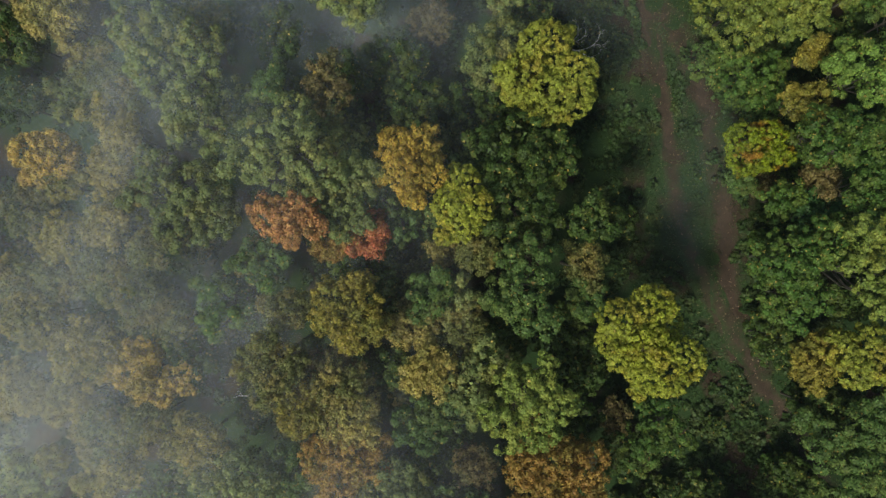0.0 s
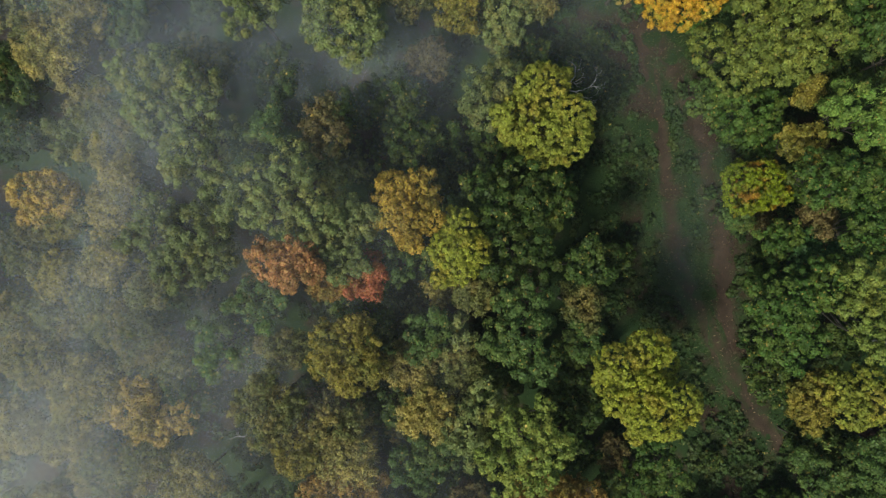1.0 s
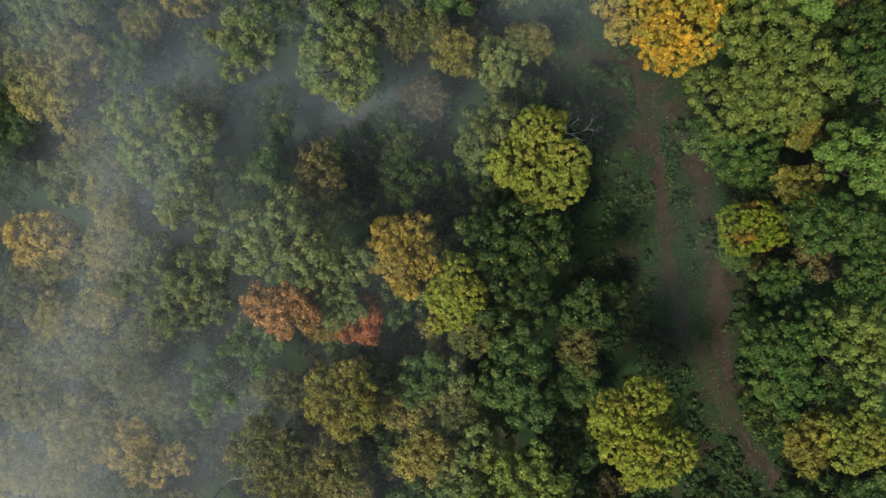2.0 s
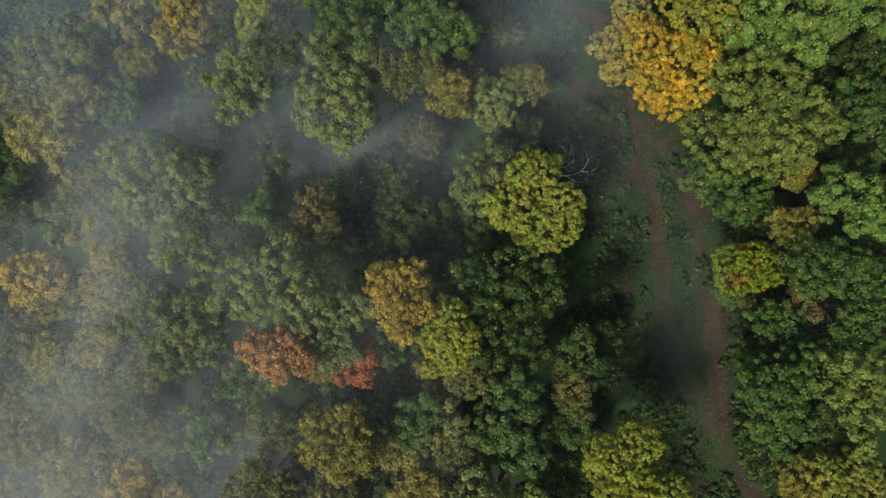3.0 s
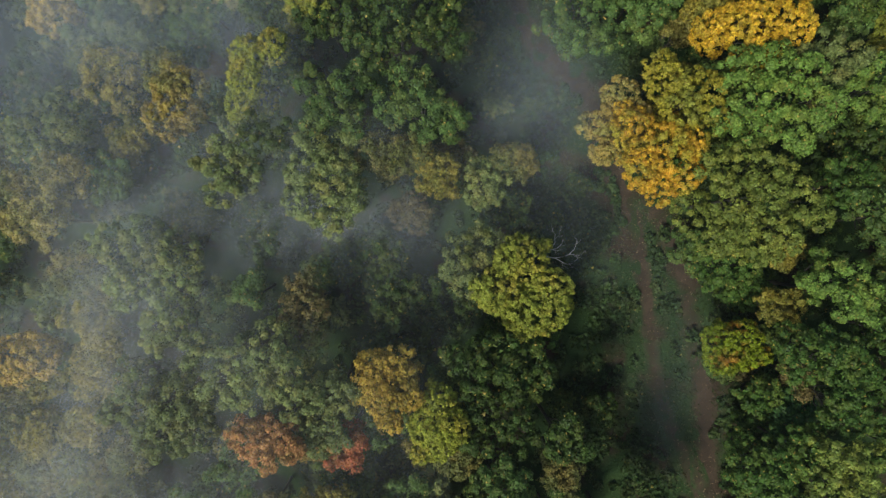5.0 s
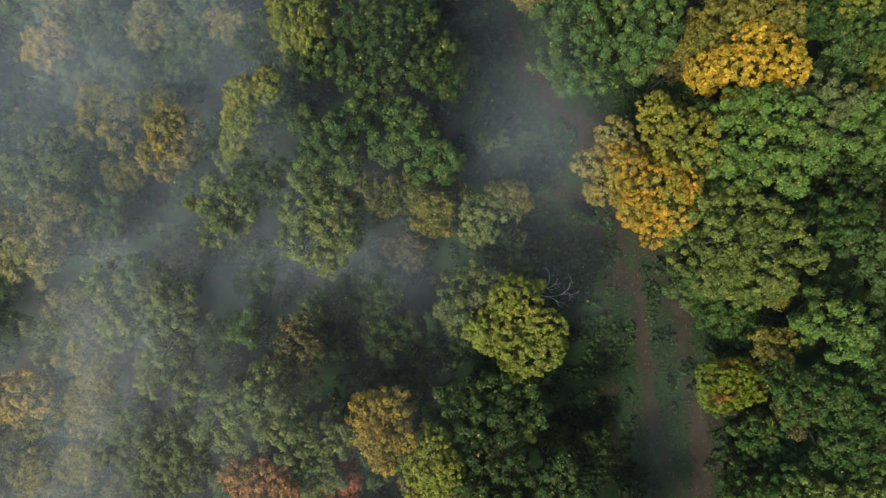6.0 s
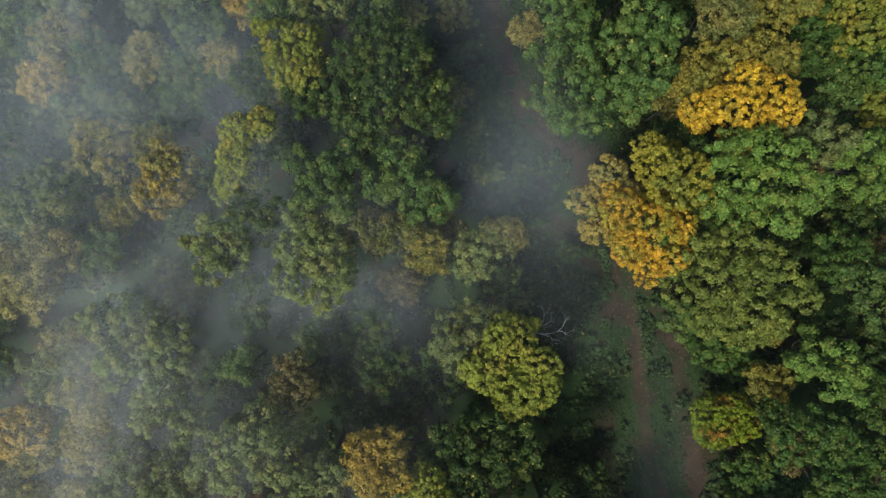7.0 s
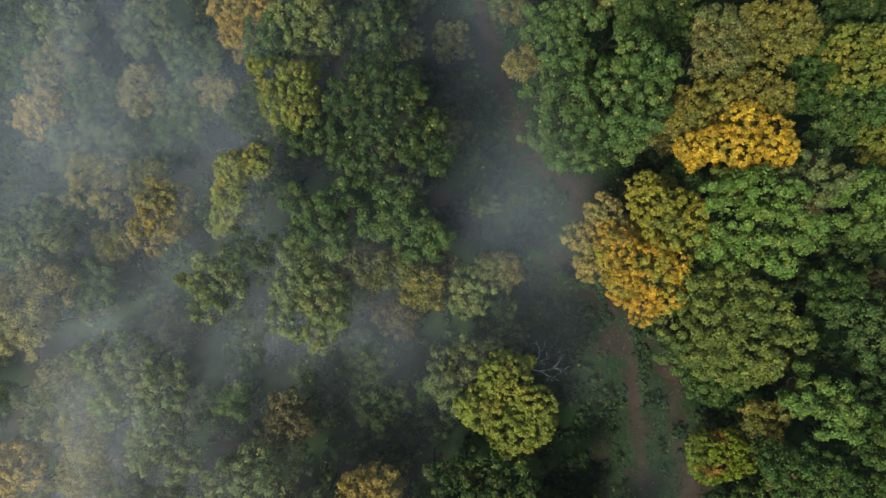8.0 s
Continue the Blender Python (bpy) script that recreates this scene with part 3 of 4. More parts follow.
tree("olive", -31.8, -2.1, 6.0, 1.77, 1.77)
tree("olive", -28.4, -2.5, 6.0, 2.02, 1.69)
tree("umber", -8.0, -8.6, 7.0, 2.07, 1.65)
tree("dark", -5.1, -1.6, 7.5, 2.04, 1.80)
tree("dark", -3.5, -8.7, 6.5, 1.84, 1.84)
tree("dark", 3.2, -6.6, 6.5, 2.09, 1.67)
tree("dark", 10.2, -8.2, 7.0, 2.07, 1.82)
tree("dark", 9.3, -5.7, 7.0, 1.65, 1.49)
tree("umber", 13.0, -12.7, 4.5, 1.21, 1.47)
tree("dark", -9.4, -8.4, 6.0, 1.86, 1.52)
tree("chartreuse", 22.6, 7.3, 7.4, lobes=((-1.0, 0.7, 1.2), (0.8, 0.7, 1.3), (-0.6, -0.7, 1.3), (1.0, -0.5, 1.2), (0.0, 0.0, 1.4),), foot=1.8)
tree("moss", 23.0, 13.3, 6.0, lobes=((-1.1, 0.6, 1.5), (0.8, 0.0, 1.6), (-0.8, -1.1, 1.3),))
tree("moss", 24.9, 11.4, 5.0, 2.83, 1.63)
tree("amber", 25.7, 10.3, 8.4, lobes=((-0.57, -0.09, 1.04), (0.38, 0.38, 1.04), (0.00, -0.76, 0.76),))
tree("amber", 26.4, 13.8, 7.2, 1.15, 0.82)
tree("dark", 29.4, 15.6, 5.5, 1.70, 1.70)
tree("fresh", 28.3, 11.8, 10.8, lobes=((-0.76, 0.57, 1.33), (0.57, 0.76, 1.33), (0.19, -0.76, 1.33), (1.33, -0.38, 1.33),))
tree("moss", 25.7, 7.7, 11.2, lobes=((-0.73, 0.55, 1.28), (0.73, 0.00, 1.28), (-0.18, -1.10, 1.10),))
tree("dark", 26.3, 7.8, 6.4, 1.42, 1.42)
tree("moss", 28.3, 6.8, 10.6, 1.75, 1.82)
tree("umber", 27.5, 5.3, 6.6, 1.57, 1.15)
tree("umber", 25.1, 5.0, 3.0, 1.77, 0.97)
tree("green", 23.1, 5.3, 3.6, 1.31, 1.05)
tree("moss", 24.9, 3.7, 6.8, 1.9, 1.4, foot=1.8)
tree("teal", 27.2, 2.4, 6.8, 2.3, 1.7)
tree("moss", 28.2, 3.9, 11.2, 1.72, 1.65)
tree("apple", 27.7, 0.6, 12.2, lobes=((-0.37, 0.74, 1.20), (0.37, -0.55, 1.20), (1.29, 0.18, 1.20),))
tree("moss", 23.4, -0.6, 9.8, lobes=((-1.13, 0.00, 1.32), (0.38, 0.57, 1.51), (0.00, -0.94, 1.32), (1.51, -0.19, 1.23),), foot=1.8)
tree("moss", 26.6, 0.4, 9.6, 2.02, 1.79)
tree("moss", 24.4, -3.2, 9.2, lobes=((-1.35, 0.10, 1.44), (0.39, 0.48, 1.44), (1.54, -0.48, 1.16), (-0.19, -1.06, 1.25),), foot=1.8)
tree("dark", 24.8, -6.7, 6.0, 2.02, 2.36)
tree("dark", 29.9, -3.9, 6.6, 1.83, 1.33)
tree("apple", 28.3, -1.8, 11.6, lobes=((-0.38, 0.56, 1.13), (0.38, -0.56, 1.13), (1.13, 0.00, 1.13),))
tree("amber", 26.7, -8.1, 7.6, lobes=((-0.6, 0.4, 1.2), (0.4, 1.0, 1.1), (0.0, -0.8, 1.2),))
tree("lime", 29.1, -7.6, 9.2, lobes=((-1.4, 0.6, 1.3), (0.6, 1.0, 1.4), (-0.4, -0.8, 1.3), (1.4, -0.4, 1.4),))
tree("dark", 27.7, -11.8, 6.0, 2.11, 1.69)
tree("green", 28.5, -13.3, 8.0, lobes=((-1.2, -0.2, 1.5), (0.4, 0.8, 1.5), (0.8, -1.2, 1.6), (-0.6, -1.6, 1.3),))
tree("green", 30.9, -12.3, 8.0, 1.86, 1.86)
tree("green", 30.7, -16.3, 8.0, 2.34, 2.02)
tree("dark", 27.0, -17.5, 3.5, 1.76, 1.49)
tree("green", 28.8, -19.0, 4.5, 2.16, 1.47)
tree("gold", -13.5, 40.4, 4.6, lobes=((-0.65, 0.54, 1.30), (0.65, 0.76, 1.40), (0.22, -1.19, 1.30), (1.73, 0.76, 1.19),))
tree("lime", -8.3, 33.2, 10.0, lobes=((-0.6, 1.2, 1.3), (0.0, -0.6, 1.5), (1.0, 0.8, 1.4), (1.2, -1.3, 1.3),))
tree("dark", -2.1, 33.1, 10.2, lobes=((-2.35, -0.20, 1.33), (-0.41, 0.92, 1.53), (1.53, 0.82, 1.43), (0.20, -0.82, 1.53), (2.14, -0.61, 1.22), (-1.33, -0.92, 1.12),))
tree("dark", -2.8, 30.0, 10.4, lobes=((-1.12, 0.41, 1.42), (0.81, 0.41, 1.42), (-0.81, -1.52, 1.42), (0.61, -1.93, 1.42), (-2.33, -0.41, 1.12),))
tree("dark", 1.6, 30.3, 10.0, lobes=((-0.8, -0.2, 1.2), (0.6, 0.6, 1.2), (0.2, -1.2, 1.3), (-1.5, -1.3, 1.2),))
tree("green", -5.9, 24.6, 10.5, lobes=((-1.3, 0.8, 1.3), (0.8, 0.8, 1.4), (-1.0, -0.8, 1.3), (1.3, -1.1, 1.3), (0.0, -0.2, 1.4),))
tree("green", 0.1, 24.0, 11.0, lobes=((-1.7, 0.2, 1.4), (0.0, 0.2, 1.5), (1.7, -0.6, 1.4), (-0.6, 2.1, 1.3), (0.8, -1.3, 1.1),))
tree("dark", -6.6, 30.7, 9.0, 1.58, 1.97)
tree("lime", -11.6, 27.3, 9.0, lobes=((-0.4, 0.8, 1.3), (-0.6, -0.8, 1.3), (-1.2, -2.4, 1.1), (1.2, 1.4, 1.2),))
tree("dark", -10.2, 28.1, 7.5, 1.72, 2.04)
tree("tan", -17.4, 24.9, 8.9, lobes=((-0.78, -0.98, 1.37), (0.59, -0.59, 1.37), (0.78, 0.98, 1.47), (-0.20, 0.78, 1.17),))
tree("amber", -22.6, 22.7, 4.8, 1.47, 1.74)
tree("ochre", -24.0, 27.8, 5.0, lobes=((-0.74, 0.85, 1.38), (0.95, 0.64, 1.38), (-0.53, -0.85, 1.27), (0.74, -1.27, 1.38),))
tree("gold", -29.1, 33.1, 3.6, lobes=((-0.65, 0.43, 1.29), (0.65, 0.65, 1.29), (0.00, -0.65, 1.29),))
tree("ochre", -27.5, 36.5, 3.6, lobes=((-1.62, 0.22, 1.29), (-0.11, 0.86, 1.51), (1.51, -0.22, 1.51), (-0.54, -0.86, 1.29),))
tree("ochre", -21.2, 35.1, 3.6, 1.69, 1.96)
tree("sage", -18.2, 34.8, 3.6, 1.96, 1.52)
tree("ochre", -15.0, 35.0, 3.6, 1.25, 1.34)
tree("green", -16.8, 33.3, 3.6, 1.96, 1.42)
tree("sage", -22.8, 30.8, 3.6, 1.52, 1.52)
tree("green", -18.1, 31.5, 3.6, 1.96, 2.13)
tree("sage", -28.1, 40.4, 3.4, 2.95, 2.51)
tree("dark", -31.5, 41.0, 3.4, 2.23, 2.23)
tree("sage", -20.5, 40.3, 3.4, 2.60, 2.06)
tree("green", -17.2, 38.0, 3.4, 2.51, 2.06)
tree("dark", -11.9, 32.3, 6.0, 1.60, 1.86)
tree("sage", -7.2, 38.4, 8.0, lobes=((-0.8, 0.6, 1.4), (0.6, 1.0, 1.5), (0.2, -1.0, 1.4), (1.4, -0.6, 1.2),))
tree("green", -10.1, 37.9, 7.0, 1.82, 2.07)
tree("dark", -2.5, 38.9, 6.0, 2.45, 1.94)
tree("dark", -5.1, 38.9, 6.0, 1.52, 1.69)
tree("sage", -28.1, 23.4, 6.2, lobes=((-1.22, 0.00, 1.73), (0.81, 1.43, 1.83), (1.73, -0.20, 1.63), (-0.41, -1.43, 1.53),))
tree("ochre", -26.2, 20.0, 7.0, lobes=((-0.6, 0.4, 1.4), (0.8, -0.2, 1.4), (-0.2, -1.2, 1.2),))
tree("green", -23.6, 19.8, 6.0, 1.86, 1.69)
tree("olive", -29.8, 18.5, 6.0, 1.86, 1.94)
tree("sage", -26.3, 30.6, 3.4, 1.97, 1.69)
tree("green", -25.3, 35.3, 3.4, 1.79, 1.79)
tree("green", -31.2, 36.7, 3.4, 1.97, 1.97)
tree("dark", -30.3, 27.9, 5.0, 2.57, 1.89)
tree("olive", -19.0, 27.8, 6.5, 1.34, 1.50)
tree("sage", -13.3, 19.9, 9.5, lobes=((-0.3, 1.2, 1.3), (0.7, -0.2, 1.4), (-0.3, -1.0, 1.3), (-0.7, 0.2, 1.2),))
tree("dark", -10.5, 22.1, 9.5, lobes=((-0.8, 0.6, 1.3), (0.8, 0.6, 1.3), (-0.2, -0.8, 1.3),))
tree("sage", -7.0, 19.4, 10.0, lobes=((-0.6, 1.9, 1.5), (1.0, 1.7, 1.3), (-0.6, 0.0, 1.5), (1.3, -0.2, 1.5), (0.0, -1.7, 1.5), (1.9, -1.5, 1.3), (-1.3, -1.7, 1.2), (1.0, -3.1, 1.1),))
tree("dark", -12.2, 15.9, 6.0, 1.60, 1.94)
tree("olive", -17.7, 16.9, 5.2, 2.22, 2.05)
tree("olive", -2.0, 21.3, 9.0, lobes=((-1.4, 0.2, 1.2), (0.2, -0.4, 1.4), (1.6, 0.2, 1.3),))
tree("amber", 1.2, 20.0, 8.4, lobes=((-0.5, 0.4, 1.0), (0.5, 0.2, 1.0), (0.1, -0.8, 1.0),))
tree("sage", 4.4, 19.3, 7.0, 2.23, 1.90)
tree("umber", 2.3, 21.4, 6.0, 1.69, 1.26)
tree("umber", -0.9, 17.3, 5.0, 1.89, 1.54)
tree("olive", 6.8, 20.8, 6.5, 1.67, 1.50)
tree("dark", -3.5, 13.6, 5.0, 2.14, 1.89)
tree("dark", -7.0, 13.2, 5.0, 1.89, 1.71)
tree("dark", 6.4, 17.5, 5.0, 1.89, 1.71)
tree("green", 11.3, 31.6, 11.0, lobes=((-1.3, 1.1, 1.5), (0.4, 1.1, 1.6), (-0.9, -1.1, 1.6), (0.8, -0.9, 1.6), (-0.4, -2.6, 1.4), (1.3, -2.8, 1.1),))
tree("green", 15.4, 32.7, 12.4, lobes=((-0.69, 2.94, 1.37), (0.69, 2.15, 1.47), (-1.27, 0.88, 1.47), (0.69, 0.00, 1.57), (-1.27, -1.47, 1.47), (0.59, -1.86, 1.37), (-0.69, -3.23, 1.27), (1.86, 1.27, 1.08),))
tree("green", 10.6, 37.3, 10.0, lobes=((-0.6, 0.8, 1.4), (1.0, 1.0, 1.4), (0.0, -1.0, 1.4), (1.3, -1.5, 1.2),))
tree("ochre", 9.1, 36.9, 4.0, 0.78, 2.09)
tree("goldorange", 16.4, 21.7, 11.7, lobes=((-2.26, 0.88, 1.47), (0.00, -0.59, 1.67), (-1.47, -1.67, 1.38), (1.08, -2.06, 1.38), (-0.39, -3.14, 1.18), (1.47, -0.20, 1.08),))
tree("tan", 13.6, 23.0, 10.2, lobes=((0.0, 1.9, 1.3), (-0.6, 0.2, 1.2), (0.9, 0.7, 1.1), (-0.7, -1.9, 1.0),))
tree("straw", 18.0, 24.7, 11.8, lobes=((-1.47, 0.78, 1.47), (0.39, 0.00, 1.57), (1.08, -1.47, 1.27), (-2.06, 1.86, 1.08), (-0.78, -1.08, 1.37),))
tree("blaze", 23.0, 29.8, 12.0, lobes=((-0.58, 1.07, 1.27), (1.07, 0.00, 1.36), (-0.78, -0.58, 1.36), (-2.34, -0.39, 1.17), (-3.51, -0.58, 1.17), (1.66, -0.88, 1.07),))
tree("amber", 19.9, 32.0, 10.0, lobes=((-0.4, 0.4, 1.2), (0.2, -1.0, 1.2),))
tree("amber", 23.1, 32.9, 10.9, lobes=((-1.17, -0.39, 1.37), (0.59, 0.00, 1.47), (2.05, -0.20, 1.17),))
tree("amber", 25.3, 37.1, 11.0, lobes=((-1.16, 0.39, 1.45), (0.58, 0.77, 1.45), (-0.39, -1.16, 1.35), (1.35, -0.39, 1.25),))
tree("olive", 21.3, 36.2, 10.8, lobes=((-0.19, 1.53, 1.24), (-0.38, -0.38, 1.34), (0.77, -0.96, 1.24), (1.15, 0.96, 1.24),))
tree("lime", 30.6, 35.2, 11.2, lobes=((-0.58, 0.97, 1.36), (0.97, 0.78, 1.46), (0.19, -0.78, 1.36),))
tree("moss", 32.0, 32.4, 10.4, lobes=((-0.59, 0.39, 1.37), (0.78, -0.39, 1.57), (0.59, 1.37, 1.27),))
tree("moss", 28.9, 34.6, 9.0, lobes=((-0.4, 1.2, 1.4), (1.2, 1.0, 1.3), (-0.4, -1.0, 1.4), (1.4, -0.4, 1.3), (-1.2, -1.6, 1.2),))
tree("green", 30.8, 31.1, 7.5, 1.63, 1.80)
tree("sage", 27.3, 26.9, 11.8, lobes=((-0.55, 0.92, 1.11), (0.55, 0.18, 1.20), (0.00, -0.92, 1.02),))
tree("fresh", 32.0, 25.7, 10.4, lobes=((-0.59, 0.78, 1.47), (0.59, -0.39, 1.57), (-0.20, -1.57, 1.17),))
tree("dark", 31.6, 39.5, 8.0, 1.78, 1.62)
tree("fresh", 22.8, 24.3, 12.9, lobes=((-1.95, 1.95, 1.37), (-0.20, 2.15, 1.47), (1.66, 1.66, 1.47), (-1.76, 0.00, 1.47), (0.20, -0.20, 1.56), (2.15, -0.39, 1.47), (3.42, -1.07, 1.17), (-1.07, -1.95, 1.37), (1.27, -1.95, 1.47), (-2.83, -1.27, 1.17),))
tree("lime", 34.3, 30.5, 7.0, 1.65, 1.65)
tree("willow", 21.8, 17.9, 12.8, lobes=((-2.35, 1.76, 1.37), (-0.69, 2.15, 1.47), (1.08, 1.47, 1.47), (-1.66, -0.20, 1.57), (0.39, -0.39, 1.66), (2.74, -0.39, 1.47), (4.31, -1.08, 1.08), (-1.47, -2.35, 1.47), (0.88, -2.55, 1.47), (0.00, -3.82, 1.18), (1.96, -2.84, 1.08),))
tree("moss", 31.1, 19.3, 7.4, 2.46, 2.05)
tree("green", 32.7, 16.6, 8.6, lobes=((-0.6, 0.8, 1.4), (0.8, 1.2, 1.4), (0.2, -0.8, 1.4),))
tree("moss", 33.8, 8.8, 8.2, lobes=((-0.8, 0.8, 1.4), (0.9, 0.5, 1.4), (0.1, -1.0, 1.4), (1.5, -0.9, 1.1),))
tree("dark", 34.6, 12.6, 6.8, 1.9, 1.7)
tree("moss", 33.4, 4.4, 8.0, lobes=((-0.6, 0.7, 1.4), (0.8, 0.2, 1.4), (0.0, -1.2, 1.3),))
tree("fresh", 37.0, 10.2, 8.4, 2.2, 2.0)
tree("green", 36.6, 15.4, 8.0, 2.1, 2.3)
tree("moss", 34.2, 0.2, 8.2, 2.0, 1.9)
tree("dark", 37.4, 5.6, 7.0, 2.2, 2.1)
tree("moss", 37.6, 20.4, 8.6, 2.3, 2.2)
tree("green", 37.2, 26.0, 8.4, 2.2, 2.4)
tree("umber", 34.8, 19.8, 5.0, 1.63, 1.37)
tree("dark", 32.1, 22.6, 5.5, 1.96, 1.87)
tree("dark", 34.0, 22.6, 6.0, 1.86, 1.69)
tree("green", 20.8, 14.3, 4.0, 1.74, 2.09)
tree("dark", 20.3, 39.3, 7.0, 1.98, 1.90)
tree("green", 16.2, 39.8, 7.5, 1.80, 1.23)
tree("sage", 13.2, 39.4, 8.0, 1.37, 1.45)
tree("olive", 8.1, 41.1, 4.0, 1.48, 1.31)
tree("ochre", 19.2, 30.5, 6.0, 1.10, 1.26)
tree("green", 19.7, 27.6, 7.0, 1.41, 1.24)
tree("umber", 31.1, 25.5, 4.0, 1.31, 0.96)
tree("dark", 20.9, 21.0, 8.0, 1.21, 1.62)

# ---- a dead tree and bare boughs that stick out of the leaves ----


def bare_tree(x, y, top, limbs, words):
    """Pale dead limbs, forking three times, on a thin trunk."""
    base = lift(x, y)
    thing = new("dead_tree")
    thing.location = (x, y, 0)
    part("trunk", mesh_of("trunk", *tube([(0, 0, base - 0.1), (0.1, 0.1, (base + top) * 0.4), (0, 0, top - 0.9)], [0.14, 0.1, 0.06], 7), DEADWOOD, True), thing)
    for dx, dy in limbs:
        pieces = []

        def fork(p, d, length, r, depth):
            bend = rng.normal(scale=0.18, size=3)
            q = p + d * length * 0.5 + bend * length * 0.3
            e = p + d * length
            pieces.append(tube([p, q, e], [r, r * 0.8, r * 0.55], 5))
            if depth:
                for s in (-1, 1) if depth > 1 else (-1, 1, 0.2):
                    turn = Matrix.Rotation(s * rng.uniform(0.35, 0.75), 3, "Z") @ Vector(d)
                    n = np.array(turn) + (0, 0, rng.uniform(-0.15, 0.2))
                    fork(q if s < 0 else e, n / np.linalg.norm(n), length * rng.uniform(0.5, 0.75), r * 0.55, depth - 1)

        far = np.array((dx, dy, 0.35))
        fork(np.array((0, 0, top - 0.95)), far / np.linalg.norm(far), float(np.hypot(dx, dy)) * 0.45, 0.036, 4)
        part("limb", mesh_of("limb", *joined(pieces), DEADWOOD, True), thing)
    return tagged(thing, words, "dead tree")


bare_tree(8.7, 14.0, 8.3, ((2.9, -0.1), (1.6, 2.0)), "leafless dead tree with pale grey forking branches")
bare_tree(-13.6, -10.2, 8.6, ((-1.3, 0.1),), "bare grey dead branch beside an olive tree")
bare_tree(34.0, -4.4, 7.4, ((-1.6, 0.4), (-0.8, -1.6)), "dead tree with twisted pale grey branches")

# ---- undergrowth ----


def bush(kind, words, tall):
    """A many-stemmed shrub; local coordinates, foot at z = 0."""
    thing = new("shrub")
    lobes = [(math.cos(a) * tall * 0.3, math.sin(a) * tall * 0.3, tall * rng.uniform(0.5, 0.72), tall * rng.uniform(0.26, 0.36)) for a in (0.3, 1.9, 3.3, 4.9)]
    lobes.append((0, 0, tall * 0.72, tall * 0.3))
    part("foliage", mesh_of("foliage", *foliage(lobes, 0.38, 0.27, 0.6), LEAF[kind][0]), thing)
    stems = [tube([(0.04 * a, 0.03 * b, -0.15), (a * 0.5, b * 0.5, c * 0.6), (a, b, c)], [0.035, 0.025, 0.012], 5) for a, b, c, _ in lobes]
    part("stems", mesh_of("stems", *joined(stems), BARK, True), thing)
    return tagged(thing, words, "shrub", "undergrowth")


SHRUBS = [bush("dark", "dark green shrub in the undergrowth between the trees", 3.2), bush("moss", "leafy green shrub in the undergrowth", 2.8),
          bush("sage", "grey-green shrub in the misty undergrowth", 3.4), bush("olive", "thinning olive-green shrub in the undergrowth", 3.0), bush("dark", "tall dark green shrub under the trees", 4.0)]
placed = 0
for k in range(6000):
    x, y = rng.uniform(-42, 44), rng.uniform(-27, 52)
    if near_track(x, y) < 3.6 or (12.5 < x < 24 and -13 < y < 21) or any(math.hypot(x - a, y - b) < 0.72 * r for a, b, r in GROWN):
        continue
    if any(math.hypot(x - a, y - b) < 1.3 for a, b, _ in GROWN[216:]):
        continue
    which = ((0, 1, 4, 0, 1) if x > 8 else (2, 0, 4, 3, 2))[k % 5]
    m = Matrix.Translation((x, y, lift(x, y))) @ Matrix.Rotation(rng.uniform(0, 6.28), 4, "Z") @ Matrix.Scale((rng.uniform(0.8, 1.3) if x < 10 else rng.uniform(0.55, 0.95)), 4)
    if placed < 5:
        SHRUBS[placed].matrix_basis = m
    else:
        copy_thing(SHRUBS[which], m)
    GROWN.append((x, y, 1.0))
    placed += 1
    if placed > 230:
        break

# shrubs at the wood's edge, where the trees stand beside the track
for x, y, r in list(GROWN[:235]):
    if 19 < x < 30 and near_track(x, y) < 6.0 and near_track(x - 0.7, y) > 2.0:
        copy_thing(SHRUBS[1], Matrix.Translation((x - 0.7, y + 0.2, lift(x - 0.7, y + 0.2))) @ Matrix.Rotation(rng.uniform(0, 6.28), 4, "Z") @ Matrix.Scale(rng.uniform(0.5, 0.7), 4))

# weeds and brambles on the open verge of the track
spots = []
while len(spots) < 2200:
    x, y = rng.uniform(2, 36), rng.uniform(-24, 52)
    d = near_track(x, y)
    if 0.8 < d < (8.0 if y > -9 else 10.0) and noise.noise(Vector((x * 0.35, y * 0.35, 1.0))) > -0.05 + 0.3 * (d < 1.6):
        spots.append((x, y))
lobes = [(x, y, lift(x, y) + 0.08, rng.uniform(0.16, 0.42)) for x, y in spots]
pieces = []
for s in range(0, len(lobes), 30):
    pieces.append(foliage(lobes[s:s + 30], 0.2, 0.225, 0.3))
tagged(new("weeds", mesh_of("weeds", *joined(pieces), LEAF["weed"][0])), "low leafy weeds and brambles on the verge of the track", "weeds", kind="stuff")

# low growth on the floor of the wood, in the gaps between the crowns
spots = []
for k in range(9000):
    x, y = rng.uniform(-36, 38), rng.uniform(-21, 46)
    if near_track(x, y) > 2.0 and not any(math.hypot(x - a, y - b) < 0.5 * r for a, b, r in GROWN):
        spots.append((x, y))
feet = [(x + rng.normal() * 0.45, y + rng.normal() * 0.45) for x, y, r in GROWN if x > 16 and r > 1.0]
lobes = [(x, y, lift(x, y) + 0.15, rng.uniform(0.25, 0.7)) for x, y in spots[:1600]] + [(x, y, lift(x, y) + 0.3, rng.uniform(0.5, 0.9)) for x, y in feet]
pieces = [foliage(lobes[s:s + 30], 0.22, 0.25, 0.3) for s in range(0, len(lobes), 30)]
tagged(new("undergrowth", mesh_of("undergrowth", *joined(pieces), LEAF["weed"][0])), "low dark green plants covering the forest floor", "undergrowth", kind="stuff")

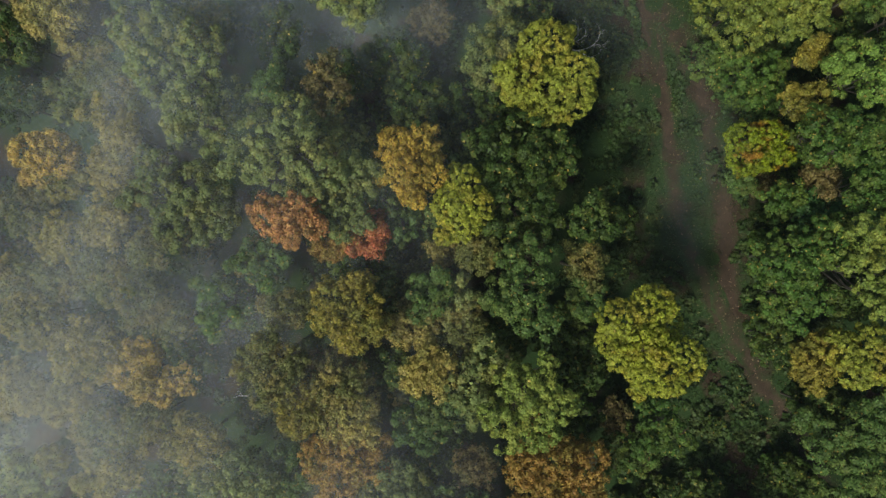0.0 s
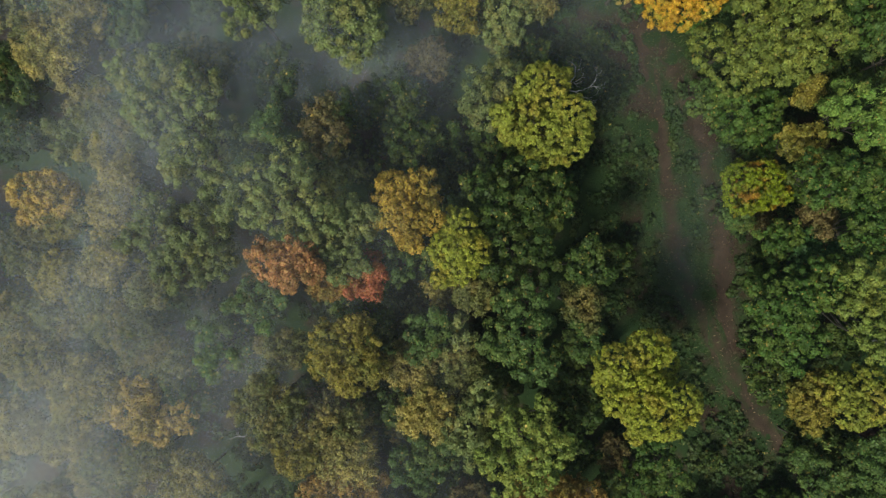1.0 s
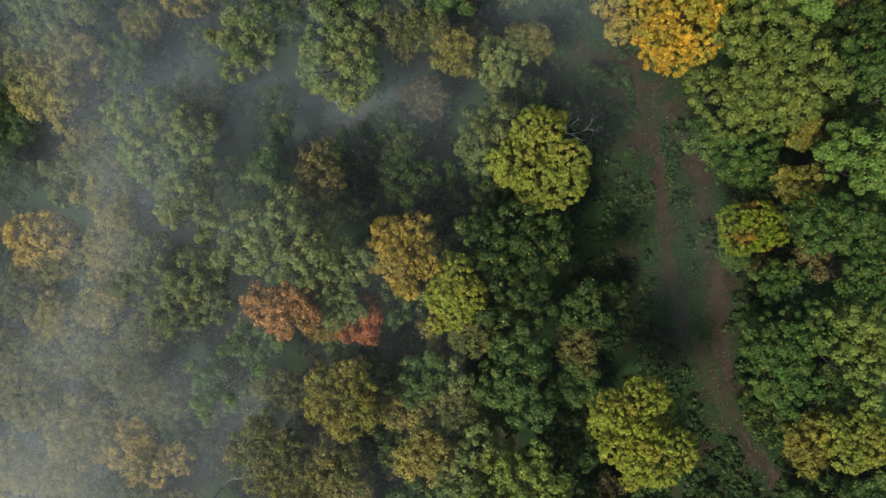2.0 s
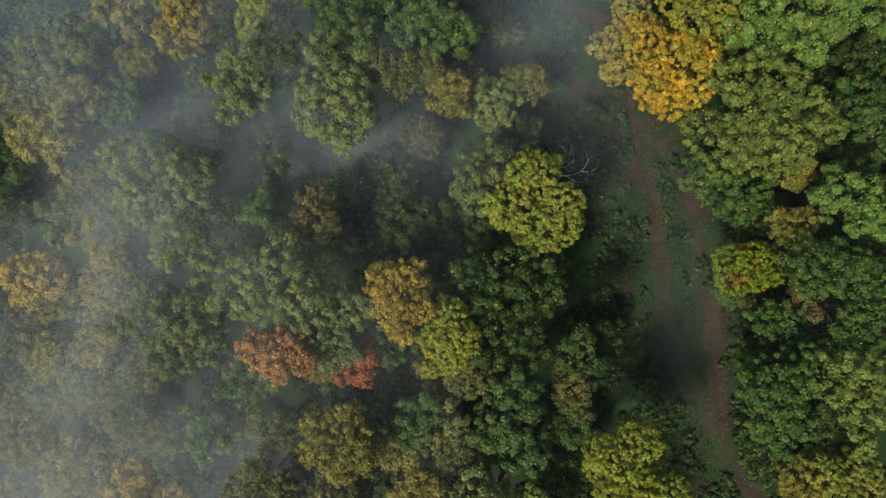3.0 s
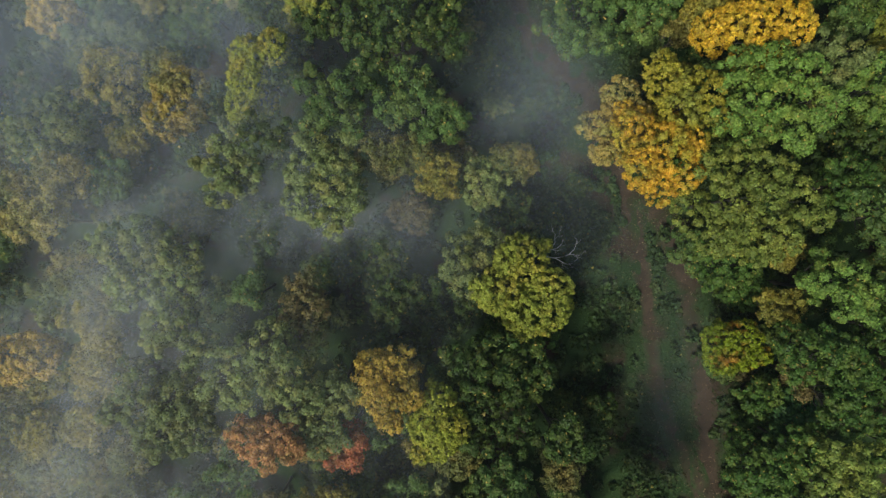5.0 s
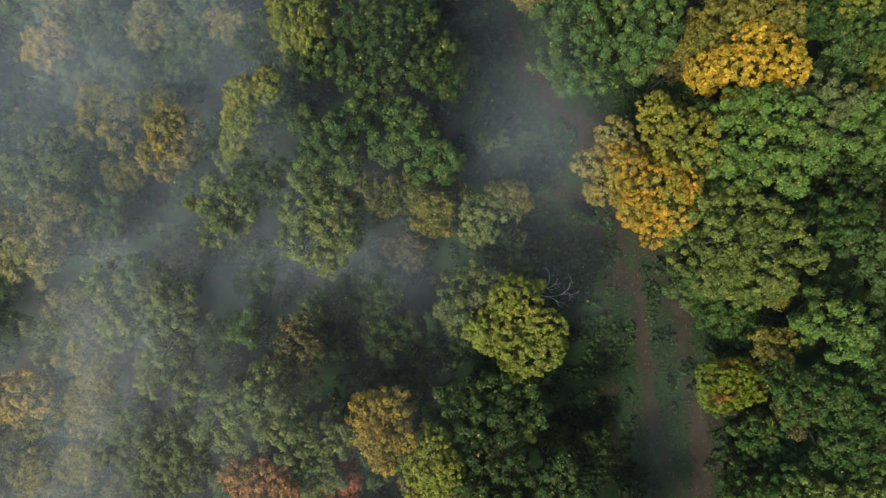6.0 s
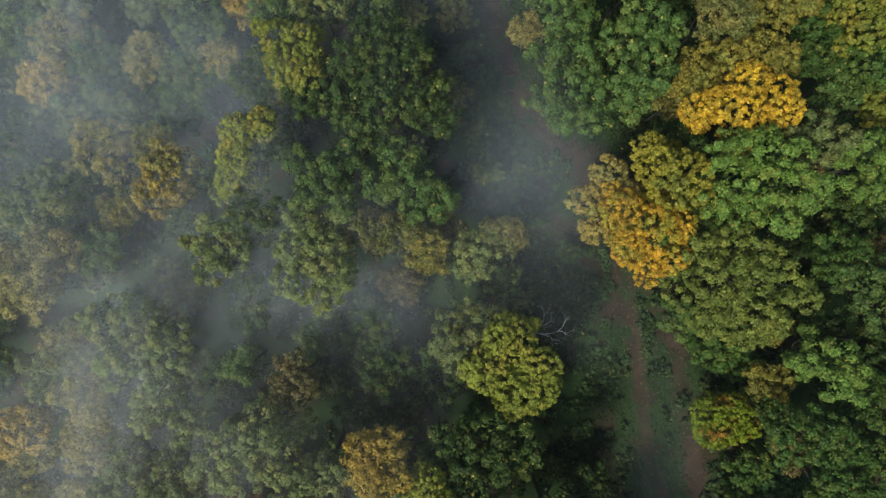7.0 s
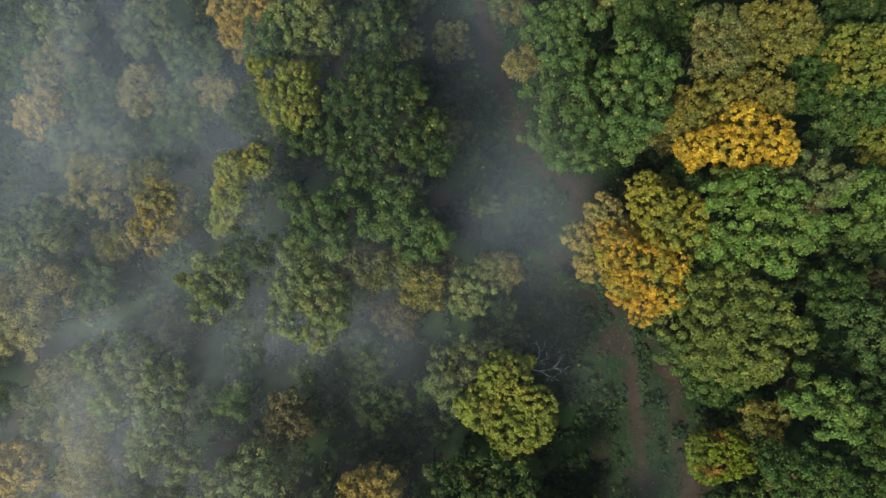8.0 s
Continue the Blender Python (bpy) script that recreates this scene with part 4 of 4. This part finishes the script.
# grass
k = 26000
xy = np.stack([rng.uniform(3, 36, k * 3), rng.uniform(-26, 52, k * 3)], axis=1)
dist = np.full(len(xy), 99.0)
for r in (spline(LEFT_RUT, 1.0), spline(RIGHT_RUT, 1.0)):
    dist = np.minimum(dist, np.min(np.hypot(xy[:, None, 0] - r[None, :, 0], xy[:, None, 1] - r[None, :, 1]), axis=1))
xy = xy[(dist < 5.5) & (dist > 0.5 + 0.35 * rng.random(len(dist)))][:k]
foot = np.array([(x, y, lift(x, y)) for x, y in xy])
a = rng.uniform(0, 6.28, len(foot))
wide = np.stack([np.cos(a), np.sin(a), np.zeros(len(a))], axis=1) * 0.035
tip = foot + np.stack([rng.normal(scale=0.12, size=len(a)), rng.normal(scale=0.12, size=len(a)), rng.uniform(0.15, 0.4, len(a))], axis=1)
blades = np.stack([foot - wide, foot + wide, tip], axis=1).reshape(-1, 3)
tagged(new("grass", mesh_of("grass", blades, np.arange(len(blades)).reshape(-1, 3), grass_material())), "rough green grass along the dirt track", "grass", kind="stuff")

# fallen leaves
k = 1600
line = np.concatenate([spline(LEFT_RUT), spline(RIGHT_RUT)])[:, :2]
spot = line[rng.integers(0, len(line), k)] + rng.normal(scale=1.1, size=(k, 2))
at = np.array([(x, y, lift(x, y) + 0.045) for x, y in spot])
tagged(new("fallen_leaves", mesh_of("fallen_leaves", *leaf_quads(at, unit(rng.normal(scale=0.25, size=at.shape) + (0, 0, 1)), 0.1, 0.075), fallen_material())), "dry yellow and brown leaves fallen on the track", "fallen leaves", kind="stuff")

# ---- the wood goes on round about ----
rim = []
OUTER = [tree(kind, 60 + 6 * i, -45, top, r, r, fill=0.7, rough=0.25) for i, (kind, top, r) in enumerate((("sage", 9, 2.6), ("green", 10, 2.8), ("olive", 8.5, 2.3), ("amber", 8, 2.1), ("dark", 9.5, 2.6), ("lime", 9, 2.4)))]
while len(rim) < 74:
    x, y = rng.uniform(-44, 47), rng.uniform(-30, 55)
    if (-36 < x < 38 and -20 < y < 44) or near_track(x, y) < 3.5 or any(math.hypot(x - a, y - b) < 0.75 * r + 1.3 for a, b, r in GROWN) or any(math.hypot(x - a, y - b) < 3.2 for a, b in rim):
        continue
    rim.append((x, y))
    ob = copy_thing(OUTER[len(rim) % 6], Matrix.Translation((x, y, lift(x, y))) @ Matrix.Rotation(rng.uniform(0, 6.28), 4, "Z") @ Matrix.Scale(rng.uniform(0.85, 1.15), 4))


def far_woods():
    """Crowns of the wood towards the horizon, as small clumps."""
    pieces = []
    for k in range(1400):
        a, d = rng.uniform(0, 6.28), 54 * math.exp(rng.uniform(0, 2.0))
        x, y = d * math.cos(a), 12 + d * math.sin(a)
        s = rng.uniform(2.5, 4.5)
        n = 110
        at = np.array((x, y, lift(x, y) + 6)) + unit(rng.normal(size=(n, 3))) * (s, s, 3.5) * rng.uniform(0.6, 1, (n, 1))
        pieces.append(leaf_quads(at, unit(rng.normal(scale=0.5, size=(n, 3)) + (0, 0, 1)), 1.05, 0.95))
    return mesh_of("far_woods", *joined(pieces), LEAF["olive"][0])


tagged(new("far_woods", far_woods()), "distant green and olive wood around the place", "woods", kind="stuff")

# ---- mist: thin veils one above another, between and over the crowns, where the mist lies; the top one spans everything, with a faint haze added to lift the darks ----
VEIL = mist_material()


def misty(x, y):
    """How much mist lies over this spot."""
    t = min(1.0, max(0.0, (13.0 - x) / 40.0))
    return 0.85 * t * t * (3 - 2 * t) + sum(amount * math.exp(-((x - bx) / wide) ** 2 - ((y - by) / long) ** 2) for bx, by, wide, long, amount in BANKS)


for level, least in ((2.4, 0.03), (5.2, 0.05), (8.4, 0.08), (12.4, -9.0)):
    xs, ys = np.arange(-60, 47, 2.0), np.arange(-50, 81, 2.0)
    v = np.array([(x, y, level + (lift(x, y) if level < 5 else lift(x, y) * 0.6) + 0.7 * noise.noise(Vector((x * 0.08, y * 0.08, level * 5)))) for y in ys for x in xs])
    w = len(xs)
    f = np.array([(j * w + i, j * w + i + 1, (j + 1) * w + i + 1, (j + 1) * w + i) for j in range(len(ys) - 1) for i in range(w - 1) if misty(xs[i] + 1, ys[j] + 1) > least])
    used, f = np.unique(f, return_inverse=True)
    tagged(new("mist", mesh_of("mist", v[used], f.reshape(-1, 4), VEIL, True)), "thin veil of pale grey morning mist drifting among the trees", "mist", kind="stuff")
